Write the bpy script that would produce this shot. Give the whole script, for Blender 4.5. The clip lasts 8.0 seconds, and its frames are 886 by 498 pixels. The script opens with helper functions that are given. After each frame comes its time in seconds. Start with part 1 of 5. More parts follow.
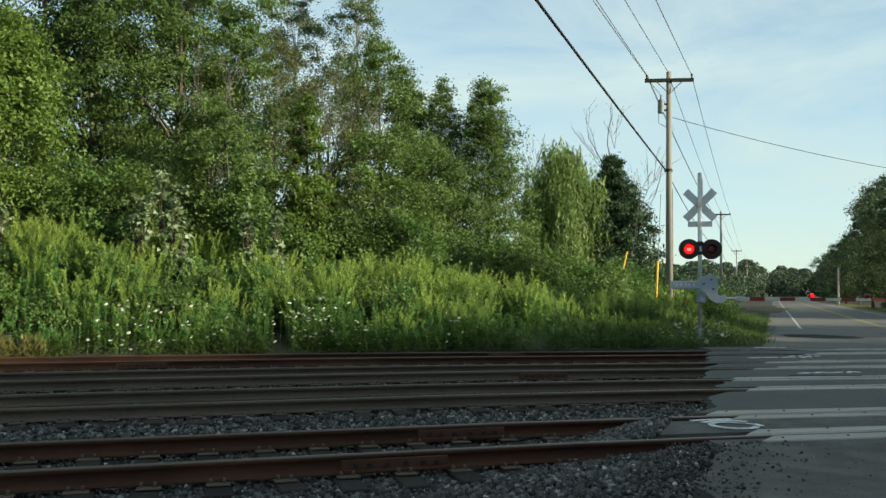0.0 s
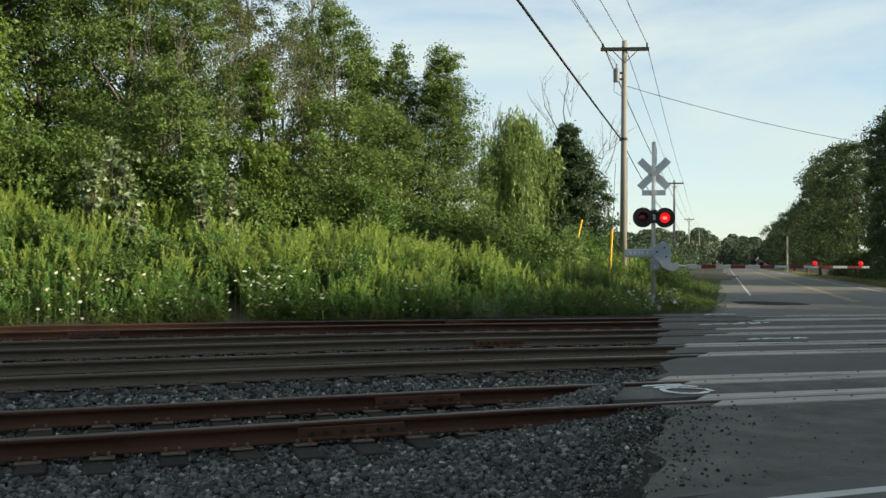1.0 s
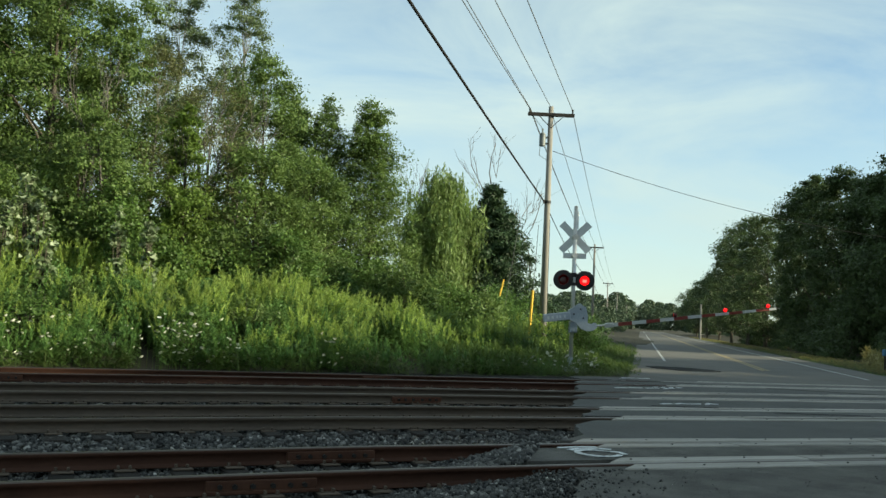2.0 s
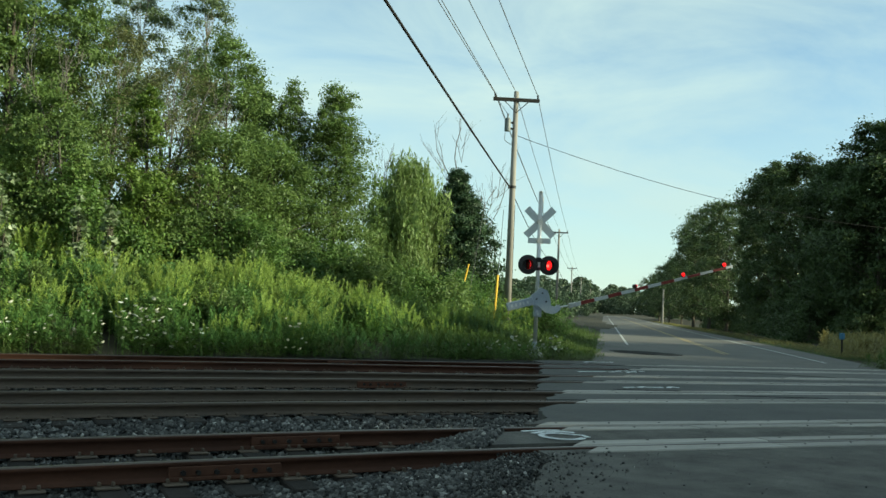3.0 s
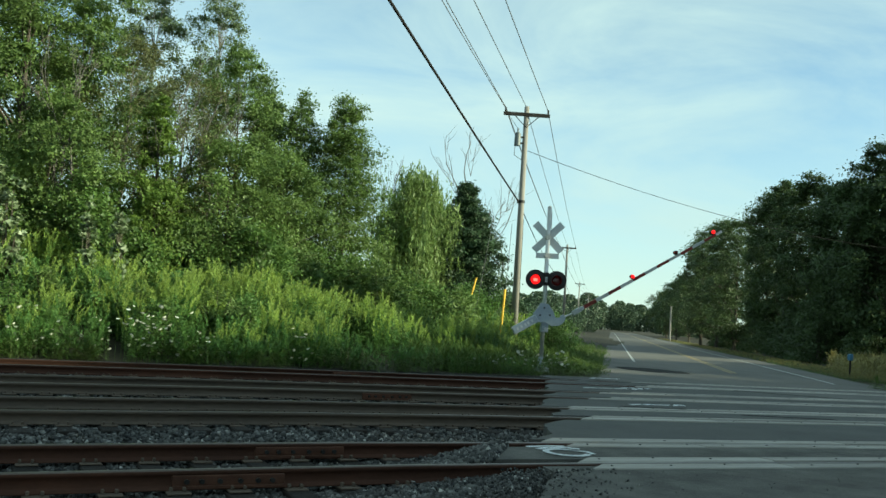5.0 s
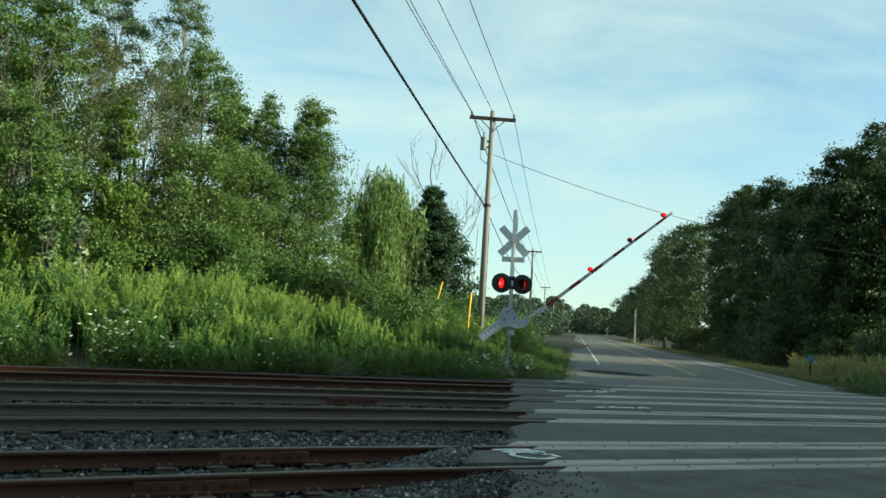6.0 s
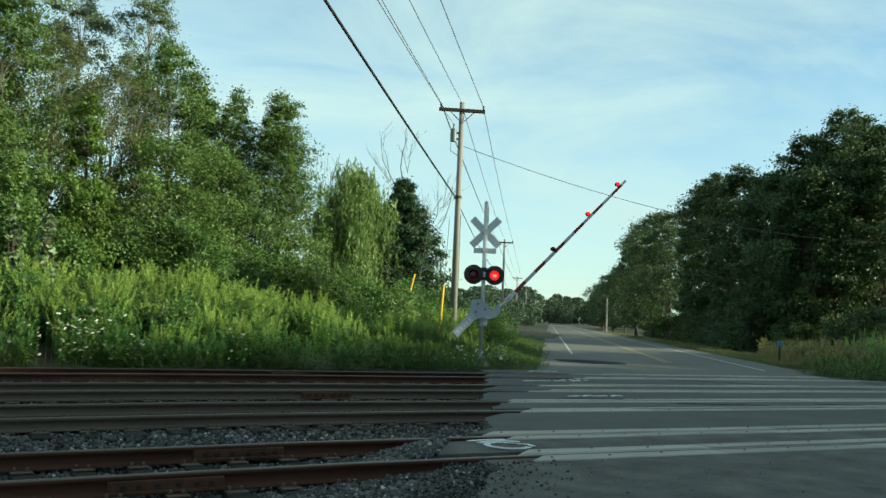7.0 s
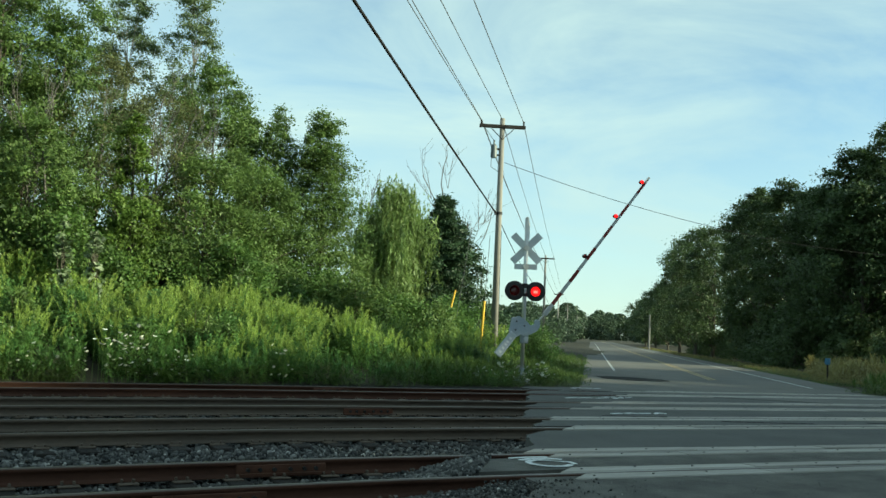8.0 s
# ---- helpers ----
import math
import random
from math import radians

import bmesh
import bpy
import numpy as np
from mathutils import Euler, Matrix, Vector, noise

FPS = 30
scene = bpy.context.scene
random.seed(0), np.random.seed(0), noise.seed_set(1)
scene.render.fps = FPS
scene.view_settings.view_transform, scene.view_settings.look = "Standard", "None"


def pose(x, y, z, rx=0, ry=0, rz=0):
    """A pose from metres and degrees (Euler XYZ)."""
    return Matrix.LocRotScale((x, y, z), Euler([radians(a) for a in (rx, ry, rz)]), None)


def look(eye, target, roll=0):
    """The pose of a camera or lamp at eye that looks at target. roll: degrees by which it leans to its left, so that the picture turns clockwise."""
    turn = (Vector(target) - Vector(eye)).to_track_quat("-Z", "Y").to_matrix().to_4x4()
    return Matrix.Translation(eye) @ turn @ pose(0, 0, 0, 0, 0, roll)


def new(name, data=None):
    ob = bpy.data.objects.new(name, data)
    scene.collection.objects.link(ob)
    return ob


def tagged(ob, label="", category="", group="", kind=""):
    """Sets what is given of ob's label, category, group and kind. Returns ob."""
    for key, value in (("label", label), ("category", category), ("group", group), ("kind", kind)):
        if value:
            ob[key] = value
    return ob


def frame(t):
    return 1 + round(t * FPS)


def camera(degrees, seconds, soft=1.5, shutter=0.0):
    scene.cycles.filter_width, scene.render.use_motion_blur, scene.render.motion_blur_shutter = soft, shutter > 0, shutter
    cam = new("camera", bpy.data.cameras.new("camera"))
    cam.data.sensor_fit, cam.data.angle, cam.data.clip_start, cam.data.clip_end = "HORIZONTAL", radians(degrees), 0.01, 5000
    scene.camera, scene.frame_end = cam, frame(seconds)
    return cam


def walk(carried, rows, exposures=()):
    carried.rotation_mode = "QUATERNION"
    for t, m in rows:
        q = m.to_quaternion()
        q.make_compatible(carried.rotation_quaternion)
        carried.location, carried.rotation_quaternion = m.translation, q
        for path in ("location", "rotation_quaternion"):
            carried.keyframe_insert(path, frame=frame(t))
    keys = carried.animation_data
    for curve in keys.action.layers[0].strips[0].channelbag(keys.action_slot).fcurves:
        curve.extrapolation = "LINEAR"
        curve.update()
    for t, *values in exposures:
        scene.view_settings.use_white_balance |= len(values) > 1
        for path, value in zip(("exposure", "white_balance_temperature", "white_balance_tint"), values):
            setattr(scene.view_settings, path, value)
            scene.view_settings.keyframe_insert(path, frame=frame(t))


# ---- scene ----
cam = camera(51.7, 8.0, soft=1.5)
EYE = (0.0, 0.0, 1.458)


def aim(yaw, pitch, roll):
    a, b = radians(yaw), radians(pitch)
    way = Vector((-math.sin(a) * math.cos(b), math.cos(a) * math.cos(b), math.sin(b)))
    return look(EYE, Vector(EYE) + way, roll)


walk(cam, [
    (0.0, aim(-17.516, 2.700, 0.535)), (0.5, aim(-18.610, 0.671, 0.105)),
    (1.0, aim(-20.272, 0.725, 0.480)), (1.5, aim(-22.568, 2.658, 2.384)),
    (2.0, aim(-25.012, 4.324, 2.762)), (2.2, aim(-25.866, 4.307, 2.734)),
    (3.3, aim(-27.307, 3.350, 2.732)), (3.5, aim(-27.226, 3.737, 2.787)),
    (4.0, aim(-26.989, 4.555, 3.343)), (4.2, aim(-26.979, 4.456, 3.608)),
    (5.3, aim(-26.499, 4.298, 3.955)), (5.5, aim(-26.539, 4.462, 4.247)),
    (6.0, aim(-28.811, 4.638, 3.615)), (6.5, aim(-30.768, 4.085, 2.731)),
    (7.0, aim(-30.607, 4.246, 2.494)), (7.5, aim(-29.687, 4.785, 2.525)),
    (8.0, aim(-28.008, 5.147, 2.572)),
], exposures=[(0.0, 0.87, 7080, -2), (1.0, 0.94, 7500, 6), (2.0, 0.89, 7150, -3), (3.5, 0.92, 6900, -12), (5.5, 0.95, 6740, -14), (8.0, 0.95, 6760, -14)])

# ---- sky and sun ----
SUN_DIR = Vector((0.75, -0.66, 0)).normalized()
SUN_ELEV = 18.0
world = bpy.data.worlds.new("sky")
scene.world = world
world.use_nodes = True
wn, wl = world.node_tree.nodes, world.node_tree.links
wn.clear()
sky = wn.new("ShaderNodeTexSky")
sky.sky_type = "NISHITA"
sky.sun_disc = False
sky.sun_elevation = radians(SUN_ELEV)
sky.sun_rotation = math.atan2(SUN_DIR.x, SUN_DIR.y)
sky.air_density, sky.dust_density, sky.ozone_density = 0.8, 0.0, 2.0
wco = wn.new("ShaderNodeTexCoord")
wmap = wn.new("ShaderNodeMapping")
wmap.inputs["Scale"].default_value = (1.0, 1.0, 3.4)
wmap.inputs["Rotation"].default_value = (0.12, 0.2, 0.5)
wnoise = wn.new("ShaderNodeTexNoise")
wnoise.inputs["Scale"].default_value = 2.3
wnoise.inputs["Detail"].default_value = 7
wnoise.inputs["Roughness"].default_value = 0.58
wnoise.inputs["Distortion"].default_value = 0.6
wramp = wn.new("ShaderNodeValToRGB")
wramp.color_ramp.elements[0].position, wramp.color_ramp.elements[0].color = 0.36, (0.16, 0.16, 0.16, 1)
wramp.color_ramp.elements[1].position, wramp.color_ramp.elements[1].color = 0.68, (0.85, 0.85, 0.85, 1)
wmix = wn.new("ShaderNodeMixRGB")
wmix.inputs["Color2"].default_value = (3.35, 3.95, 4.2, 1)
wbg = wn.new("ShaderNodeBackground")
wbg.inputs["Strength"].default_value = 0.125
wout = wn.new("ShaderNodeOutputWorld")
wl.new(wco.outputs["Generated"], wmap.inputs["Vector"])
wl.new(wmap.outputs["Vector"], wnoise.inputs["Vector"])
wl.new(wnoise.outputs["Fac"], wramp.inputs["Fac"])
wl.new(wramp.outputs["Color"], wmix.inputs["Fac"])
wl.new(sky.outputs["Color"], wmix.inputs["Color1"])
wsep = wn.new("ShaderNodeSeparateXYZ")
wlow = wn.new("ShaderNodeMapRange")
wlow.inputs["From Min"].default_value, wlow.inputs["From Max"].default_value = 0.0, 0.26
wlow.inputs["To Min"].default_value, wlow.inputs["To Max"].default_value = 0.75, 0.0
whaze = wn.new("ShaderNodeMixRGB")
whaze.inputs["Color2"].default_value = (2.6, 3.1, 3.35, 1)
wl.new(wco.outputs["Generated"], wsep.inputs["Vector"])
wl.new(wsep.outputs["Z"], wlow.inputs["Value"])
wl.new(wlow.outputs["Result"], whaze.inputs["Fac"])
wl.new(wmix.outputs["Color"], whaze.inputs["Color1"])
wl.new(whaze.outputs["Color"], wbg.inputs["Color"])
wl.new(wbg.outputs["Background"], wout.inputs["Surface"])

sun_data = bpy.data.lights.new("sun", "SUN")
sun_data.energy, sun_data.angle, sun_data.color = 5.0, radians(1.2), (1.0, 0.91, 0.74)
sun = new("sun", sun_data)
ce = math.cos(radians(SUN_ELEV))
sun.matrix_basis = look((0, 0, 0), (-SUN_DIR.x * ce, -SUN_DIR.y * ce, -math.sin(radians(SUN_ELEV))))


# ---- materials ----
def material(name, build):
    m = bpy.data.materials.new(name)
    m.use_nodes = True
    nt = m.node_tree
    build(nt, nt.nodes, nt.links, nt.nodes["Principled BSDF"])
    return m


def ramp(n, stops):
    r = n.new("ShaderNodeValToRGB")
    e = r.color_ramp.elements
    while len(e) < len(stops):
        e.new(0.5)
    for k, (p, c) in zip(e, stops):
        k.position, k.color = p, (*c, 1)
    return r


def noise_tex(n, l, co, scale, detail=5.0, rough=0.6, stretch=None):
    t = n.new("ShaderNodeTexNoise")
    t.inputs["Scale"].default_value, t.inputs["Detail"].default_value, t.inputs["Roughness"].default_value = scale, detail, rough
    src = co.outputs["Object"]
    if stretch:
        mp = n.new("ShaderNodeMapping")
        mp.inputs["Scale"].default_value = stretch
        l.new(src, mp.inputs["Vector"])
        src = mp.outputs["Vector"]
    l.new(src, t.inputs["Vector"])
    return t


def bump(n, l, height, b, strength=0.4, distance=0.02):
    k = n.new("ShaderNodeBump")
    k.inputs["Strength"].default_value, k.inputs["Distance"].default_value = strength, distance
    l.new(height, k.inputs["Height"])
    l.new(k.outputs["Normal"], b.inputs["Normal"])


def surface(name, dark, light, scale=6.0, fine=60.0, rough=0.8, metal=0.0, bumps=0.35, depth=0.01, stretch=None, vary=0.0):
    """A worn surface: patches at one scale, grain at another, and relief."""
    def build(nt, n, l, b):
        co = n.new("ShaderNodeTexCoord")
        big = noise_tex(n, l, co, scale, 4, 0.6, stretch)
        small = noise_tex(n, l, co, fine, 6, 0.7, stretch)
        r = ramp(n, [(0.3, dark), (0.72, light)])
        l.new(big.outputs["Fac"], r.inputs["Fac"])
        mid = tuple((p + q) / 2 for p, q in zip(dark, light))
        r2 = ramp(n, [(0.25, tuple(0.55 * c for c in mid)), (0.5, mid), (0.8, tuple(min(1, 1.4 * c) for c in mid))])
        l.new(small.outputs["Fac"], r2.inputs["Fac"])
        mx = n.new("ShaderNodeMixRGB")
        mx.inputs["Fac"].default_value = 0.45
        l.new(r.outputs["Color"], mx.inputs["Color1"])
        l.new(r2.outputs["Color"], mx.inputs["Color2"])
        out = mx.outputs["Color"]
        if vary:
            info = n.new("ShaderNodeObjectInfo")
            hsv = n.new("ShaderNodeHueSaturation")
            mr = n.new("ShaderNodeMapRange")
            mr.inputs["To Min"].default_value, mr.inputs["To Max"].default_value = 1 - vary, 1 + vary
            l.new(info.outputs["Random"], mr.inputs["Value"])
            l.new(mr.outputs["Result"], hsv.inputs["Value"])
            l.new(out, hsv.inputs["Color"])
            out = hsv.outputs["Color"]
        l.new(out, b.inputs["Base Color"])
        b.inputs["Roughness"].default_value, b.inputs["Metallic"].default_value = rough, metal
        if rough > 0.8:
            b.inputs["Specular IOR Level"].default_value = 0.22
        bump(n, l, small.outputs["Fac"], b, bumps, depth)
    return material(name, build)


def leaf_material(name, dark, light, through_light=0.43, rough=0.5, middle=0.55):
    """Leaves, each of its own shade, that let some light through."""
    def build(nt, n, l, b):
        geo = n.new("ShaderNodeNewGeometry")
        keep = 1.0 if middle > 0.6 else 0.62
        even = [0.5 * (p + q) for p, q in zip(dark, light)]
        d2 = tuple(e + keep * (p - e) for e, p in zip(even, dark))
        l2 = tuple(e + keep * (q - e) for e, q in zip(even, light))
        r = ramp(n, [(0.0, d2), (middle, tuple(0.6 * p + 0.4 * q for p, q in zip(d2, l2))), (1.0, l2)])
        l.new(geo.outputs["Random Per Island"], r.inputs["Fac"])
        co = n.new("ShaderNodeTexCoord")
        big = noise_tex(n, l, co, 0.55, 2)
        hsv = n.new("ShaderNodeHueSaturation")
        mr = n.new("ShaderNodeMapRange")
        mr.inputs["From Min"].default_value, mr.inputs["From Max"].default_value = 0.3, 0.7
        mr.inputs["To Min"].default_value, mr.inputs["To Max"].default_value = 0.72, 1.25
        l.new(big.outputs["Fac"], mr.inputs["Value"])
        l.new(mr.outputs["Result"], hsv.inputs["Value"])
        l.new(r.outputs["Color"], hsv.inputs["Color"])
        l.new(hsv.outputs["Color"], b.inputs["Base Color"])
        b.inputs["Roughness"].default_value = rough
        b.inputs["Specular IOR Level"].default_value = 0.35
        tr = n.new("ShaderNodeBsdfTranslucent")
        l.new(hsv.outputs["Color"], tr.inputs["Color"])
        mix = n.new("ShaderNodeMixShader")
        mix.inputs["Fac"].default_value = through_light
        out = n["Material Output"]
        l.new(b.outputs["BSDF"], mix.inputs[1])
        l.new(tr.outputs["BSDF"], mix.inputs[2])
        l.new(mix.outputs["Shader"], out.inputs["Surface"])
    return material(name, build)


def stone_material(name, dark, light):
    def build(nt, n, l, b):
        geo = n.new("ShaderNodeNewGeometry")
        r = ramp(n, [(0.0, dark), (0.55, tuple(0.45 * c for c in light)), (0.9, light), (0.975, tuple(1.8 * c for c in light)), (1.0, (0.50, 0.48, 0.44))])
        l.new(geo.outputs["Random Per Island"], r.inputs["Fac"])
        co = n.new("ShaderNodeTexCoord")
        t = noise_tex(n, l, co, 30, 5)
        mx = n.new("ShaderNodeMixRGB")
        mx.blend_type = "MULTIPLY"
        mx.inputs["Fac"].default_value = 0.6
        r2 = ramp(n, [(0.3, (0.5, 0.5, 0.5)), (0.7, (1.15, 1.12, 1.08))])
        l.new(t.outputs["Fac"], r2.inputs["Fac"])
        l.new(r.outputs["Color"], mx.inputs["Color1"])
        l.new(r2.outputs["Color"], mx.inputs["Color2"])
        l.new(mx.outputs["Color"], b.inputs["Base Color"])
        b.inputs["Roughness"].default_value = 0.85
        bump(n, l, t.outputs["Fac"], b, 0.5, 0.01)
    return material(name, build)


def glow(name, colour, strength):
    def build(nt, n, l, b):
        b.inputs["Base Color"].default_value = (*colour, 1)
        b.inputs["Emission Color"].default_value = (*colour, 1)
        b.inputs["Emission Strength"].default_value = strength
    return material(name, build)


ASPHALT = surface("asphalt", (0.062, 0.062, 0.06), (0.122, 0.119, 0.112), 0.7, 55, 0.86, 0, 0.5, 0.008)
ROAD = surface("old_asphalt", (0.092, 0.089, 0.082), (0.155, 0.149, 0.136), 0.5, 60, 0.86, 0, 0.4, 0.006)
DIRTY = surface("broken_dirty_asphalt", (0.04, 0.039, 0.036), (0.185, 0.175, 0.158), 1.7, 30, 0.93, 0, 0.9, 0.02)
PATCH = surface("tar_patch", (0.008, 0.008, 0.009), (0.018, 0.018, 0.018), 3, 80, 0.97)
SOIL = surface("soil", (0.035, 0.032, 0.024), (0.075, 0.07, 0.045), 0.9, 14, 0.95, 0, 0.7, 0.05)
DEAD = surface("dead_twig_bark", (0.075, 0.070, 0.062), (0.15, 0.14, 0.125), 3, 18, 0.95)
CINDER = surface("cinder_bed", (0.018, 0.018, 0.018), (0.05, 0.048, 0.045), 2.5, 40, 0.95, 0, 0.9, 0.03)
RUST = surface("rail_rust", (0.034, 0.016, 0.011), (0.09, 0.040, 0.025), 1.6, 30, 0.82, 0.1, 0.35, 0.004, (0.4, 1, 1))
JOINT = surface("joint_bar_rust", (0.052, 0.024, 0.016), (0.125, 0.056, 0.035), 3.0, 30, 0.85, 0.1)
RUST_GREY = surface("rail_dull", (0.062, 0.046, 0.035), (0.125, 0.092, 0.067), 1.2, 25, 0.78, 0.1, 0.3, 0.004, (0.4, 1, 1))
HEAD = surface("rail_head", (0.07, 0.055, 0.047), (0.16, 0.13, 0.115), 1.2, 26, 0.38, 0.75, 0.15, 0.002, (0.25, 1, 1))
TIE = surface("creosoted_wood", (0.011, 0.009, 0.008), (0.036, 0.031, 0.027), 5, 40, 0.88, 0, 0.7, 0.012, (0.3, 2, 2), 0.35)
PLANK = surface("weathered_crossing_timber", (0.245, 0.228, 0.205), (0.43, 0.405, 0.365), 3, 45, 0.85, 0, 0.5, 0.008, (0.25, 2, 2), 0.2)
BOLT = surface("dark_iron", (0.014, 0.012, 0.011), (0.03, 0.026, 0.024), 8, 60, 0.7, 0.4)
PAINT_W = surface("worn_white_paint", (0.26, 0.26, 0.25), (0.52, 0.52, 0.5), 2.4, 30, 0.7)
PAINT_S = surface("sprayed_white_paint", (0.60, 0.62, 0.63), (0.82, 0.83, 0.83), 5, 40, 0.7)
PAINT_Y = surface("worn_yellow_paint", (0.20, 0.16, 0.09), (0.36, 0.26, 0.10), 2.0, 25, 0.75)
STONE = stone_material("ballast_stone", (0.014, 0.015, 0.016), (0.145, 0.142, 0.135))
GALV = surface("galvanised_steel", (0.45, 0.46, 0.46), (0.62, 0.62, 0.61), 5, 50, 0.42, 0.55, 0.1)
ALU = surface("bare_aluminium_sign_back", (0.47, 0.49, 0.5), (0.6, 0.62, 0.63), 4, 40, 0.6, 0.2, 0.05)
GREYPAINT = surface("grey_painted_steel", (0.27, 0.31, 0.36), (0.38, 0.42, 0.47), 3, 40, 0.6, 0.1, 0.1)
BLACK = surface("black_painted_metal", (0.006, 0.006, 0.006), (0.013, 0.013, 0.013), 6, 50, 0.6)
# boom stripes, white and red both darkened in colour to stand for shade
ARM_W = surface("shade_greyed_white_sheeting", (0.36, 0.37, 0.37), (0.52, 0.53, 0.52), 2, 40, 0.55)
ARM_R = surface("shade_darkened_red_sheeting", (0.13, 0.016, 0.012), (0.2, 0.025, 0.018), 2, 40, 0.55)
POLE = surface("weathered_pole_wood", (0.17, 0.16, 0.145), (0.31, 0.295, 0.27), 2, 30, 0.85, 0, 0.5, 0.01, (3, 3, 0.15))
POLE_DARK = surface("dark_crossarm_wood", (0.016, 0.015, 0.014), (0.042, 0.039, 0.036), 2, 30, 0.85)
WIRE = surface("black_cable", (0.010, 0.010, 0.011), (0.016, 0.016, 0.016), 3, 20, 0.95)
WIRE_GREY = surface("grey_wire", (0.08, 0.085, 0.09), (0.12, 0.125, 0.13), 3, 20, 0.85)
TANK = surface("grey_transformer_paint", (0.1, 0.12, 0.125), (0.17, 0.19, 0.2), 3, 30, 0.5)
YELLOW = surface("yellow_plastic_tube", (0.62, 0.36, 0.02), (0.78, 0.48, 0.04), 2, 20, 0.5)
BARK = surface("bark", (0.045, 0.038, 0.03), (0.12, 0.105, 0.085), 3, 18, 0.95, 0, 0.8, 0.03, (2, 2, 0.4))
BARK_PALE = surface("pale_bark", (0.11, 0.10, 0.085), (0.23, 0.21, 0.18), 2, 14, 0.9, 0, 0.6, 0.02, (2, 2, 0.4))
LENS_DARK = surface("dark_red_lens", (0.05, 0.004, 0.004), (0.09, 0.006, 0.006), 20, 90, 0.25)
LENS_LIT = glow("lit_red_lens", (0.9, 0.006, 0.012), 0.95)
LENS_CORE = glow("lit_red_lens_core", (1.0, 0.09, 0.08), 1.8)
FLOWER = surface("white_umbel", (0.62, 0.63, 0.55), (0.80, 0.80, 0.74), 20, 90, 0.8)
BLUEBOX = surface("blue_painted_box", (0.03, 0.12, 0.22), (0.05, 0.17, 0.30), 5, 30, 0.5)

L_MAPLE = leaf_material("maple_leaves", (0.028, 0.056, 0.016), (0.094, 0.155, 0.033))
L_BRIGHT = leaf_material("young_leaves", (0.075, 0.135, 0.025), (0.19, 0.27, 0.06))
L_POPLAR = leaf_material("poplar_leaves", (0.085, 0.13, 0.055), (0.21, 0.265, 0.13))
L_OLIVE = leaf_material("thinning_olive_leaves", (0.095, 0.11, 0.042), (0.2, 0.205, 0.085))
L_ASH = leaf_material("ash_leaves", (0.072, 0.125, 0.036), (0.18, 0.258, 0.072))
L_WILLOW = leaf_material("willow_leaves", (0.13, 0.2, 0.06), (0.27, 0.36, 0.13))
L_SPRUCE = leaf_material("spruce_needles", (0.020, 0.044, 0.020), (0.055, 0.100, 0.042), 0.15)
# leaves of the shaded woods, the shade's darkness put into their green
L_SHADE = leaf_material("shade_dark_leaves", (0.034, 0.058, 0.022), (0.095, 0.14, 0.045), 0.3)
L_SHRUB = leaf_material("shrub_leaves", (0.055, 0.109, 0.027), (0.167, 0.275, 0.070))
L_SILVER = leaf_material("silver_leaves", (0.09, 0.15, 0.05), (0.44, 0.5, 0.34), 0.3, 0.55, 0.72)
L_WEED = leaf_material("weed_leaves", (0.058, 0.139, 0.037), (0.186, 0.313, 0.093), 0.4)
# the plumes' own yellow-green, raised further to stand for sun on them
L_WEED_TOP = leaf_material("sun_bright_goldenrod_tops", (0.215, 0.315, 0.065), (0.41, 0.5, 0.145), 0.4)
L_GRASS = leaf_material("grass_blades", (0.052, 0.098, 0.019), (0.156, 0.215, 0.058), 0.4)
L_DRY = leaf_material("dry_grass_blades", (0.16, 0.15, 0.055), (0.34, 0.30, 0.12), 0.4)
# paler and less contrasty green, with the distance haze put into the colour
L_FAR = leaf_material("haze_paled_far_leaves", (0.045, 0.075, 0.045), (0.095, 0.135, 0.075), 0.2)


# ---- mesh helpers ----
def link(name, me, mats, parent=None, label=""):
    for m in (mats if isinstance(mats, (list, tuple)) else [mats]):
        me.materials.append(m)
    ob = new(name, me)
    if parent:
        ob.parent = parent
    if label:
        ob["label"] = label
    return ob


def part(name, bm, mats, parent=None, label="", smooth=False):
    me = bpy.data.meshes.new(name)
    bmesh.ops.recalc_face_normals(bm, faces=bm.faces)
    bm.to_mesh(me)
    bm.free()
    if smooth:
        me.polygons.foreach_set("use_smooth", [True] * len(me.polygons))
    return link(name, me, mats, parent, label)


def soup(name, verts, faces, mats, parent=None, label="", index=None):
    """A mesh from arrays: verts (n, 3), faces (m, 3 or 4), a material index for each face."""
    me = bpy.data.meshes.new(name)
    k = faces.shape[1]
    me.vertices.add(len(verts))
    me.vertices.foreach_set("co", np.ascontiguousarray(verts, np.float32).ravel())
    me.loops.add(faces.size)
    me.loops.foreach_set("vertex_index", np.ascontiguousarray(faces, np.int32).ravel())
    me.polygons.add(len(faces))
    me.polygons.foreach_set("loop_start", np.arange(0, faces.size, k, dtype=np.int32))
    if index is not None:
        me.polygons.foreach_set("material_index", np.ascontiguousarray(index, np.int32))
    me.update(calc_edges=True)
    return link(name, me, mats, parent, label)


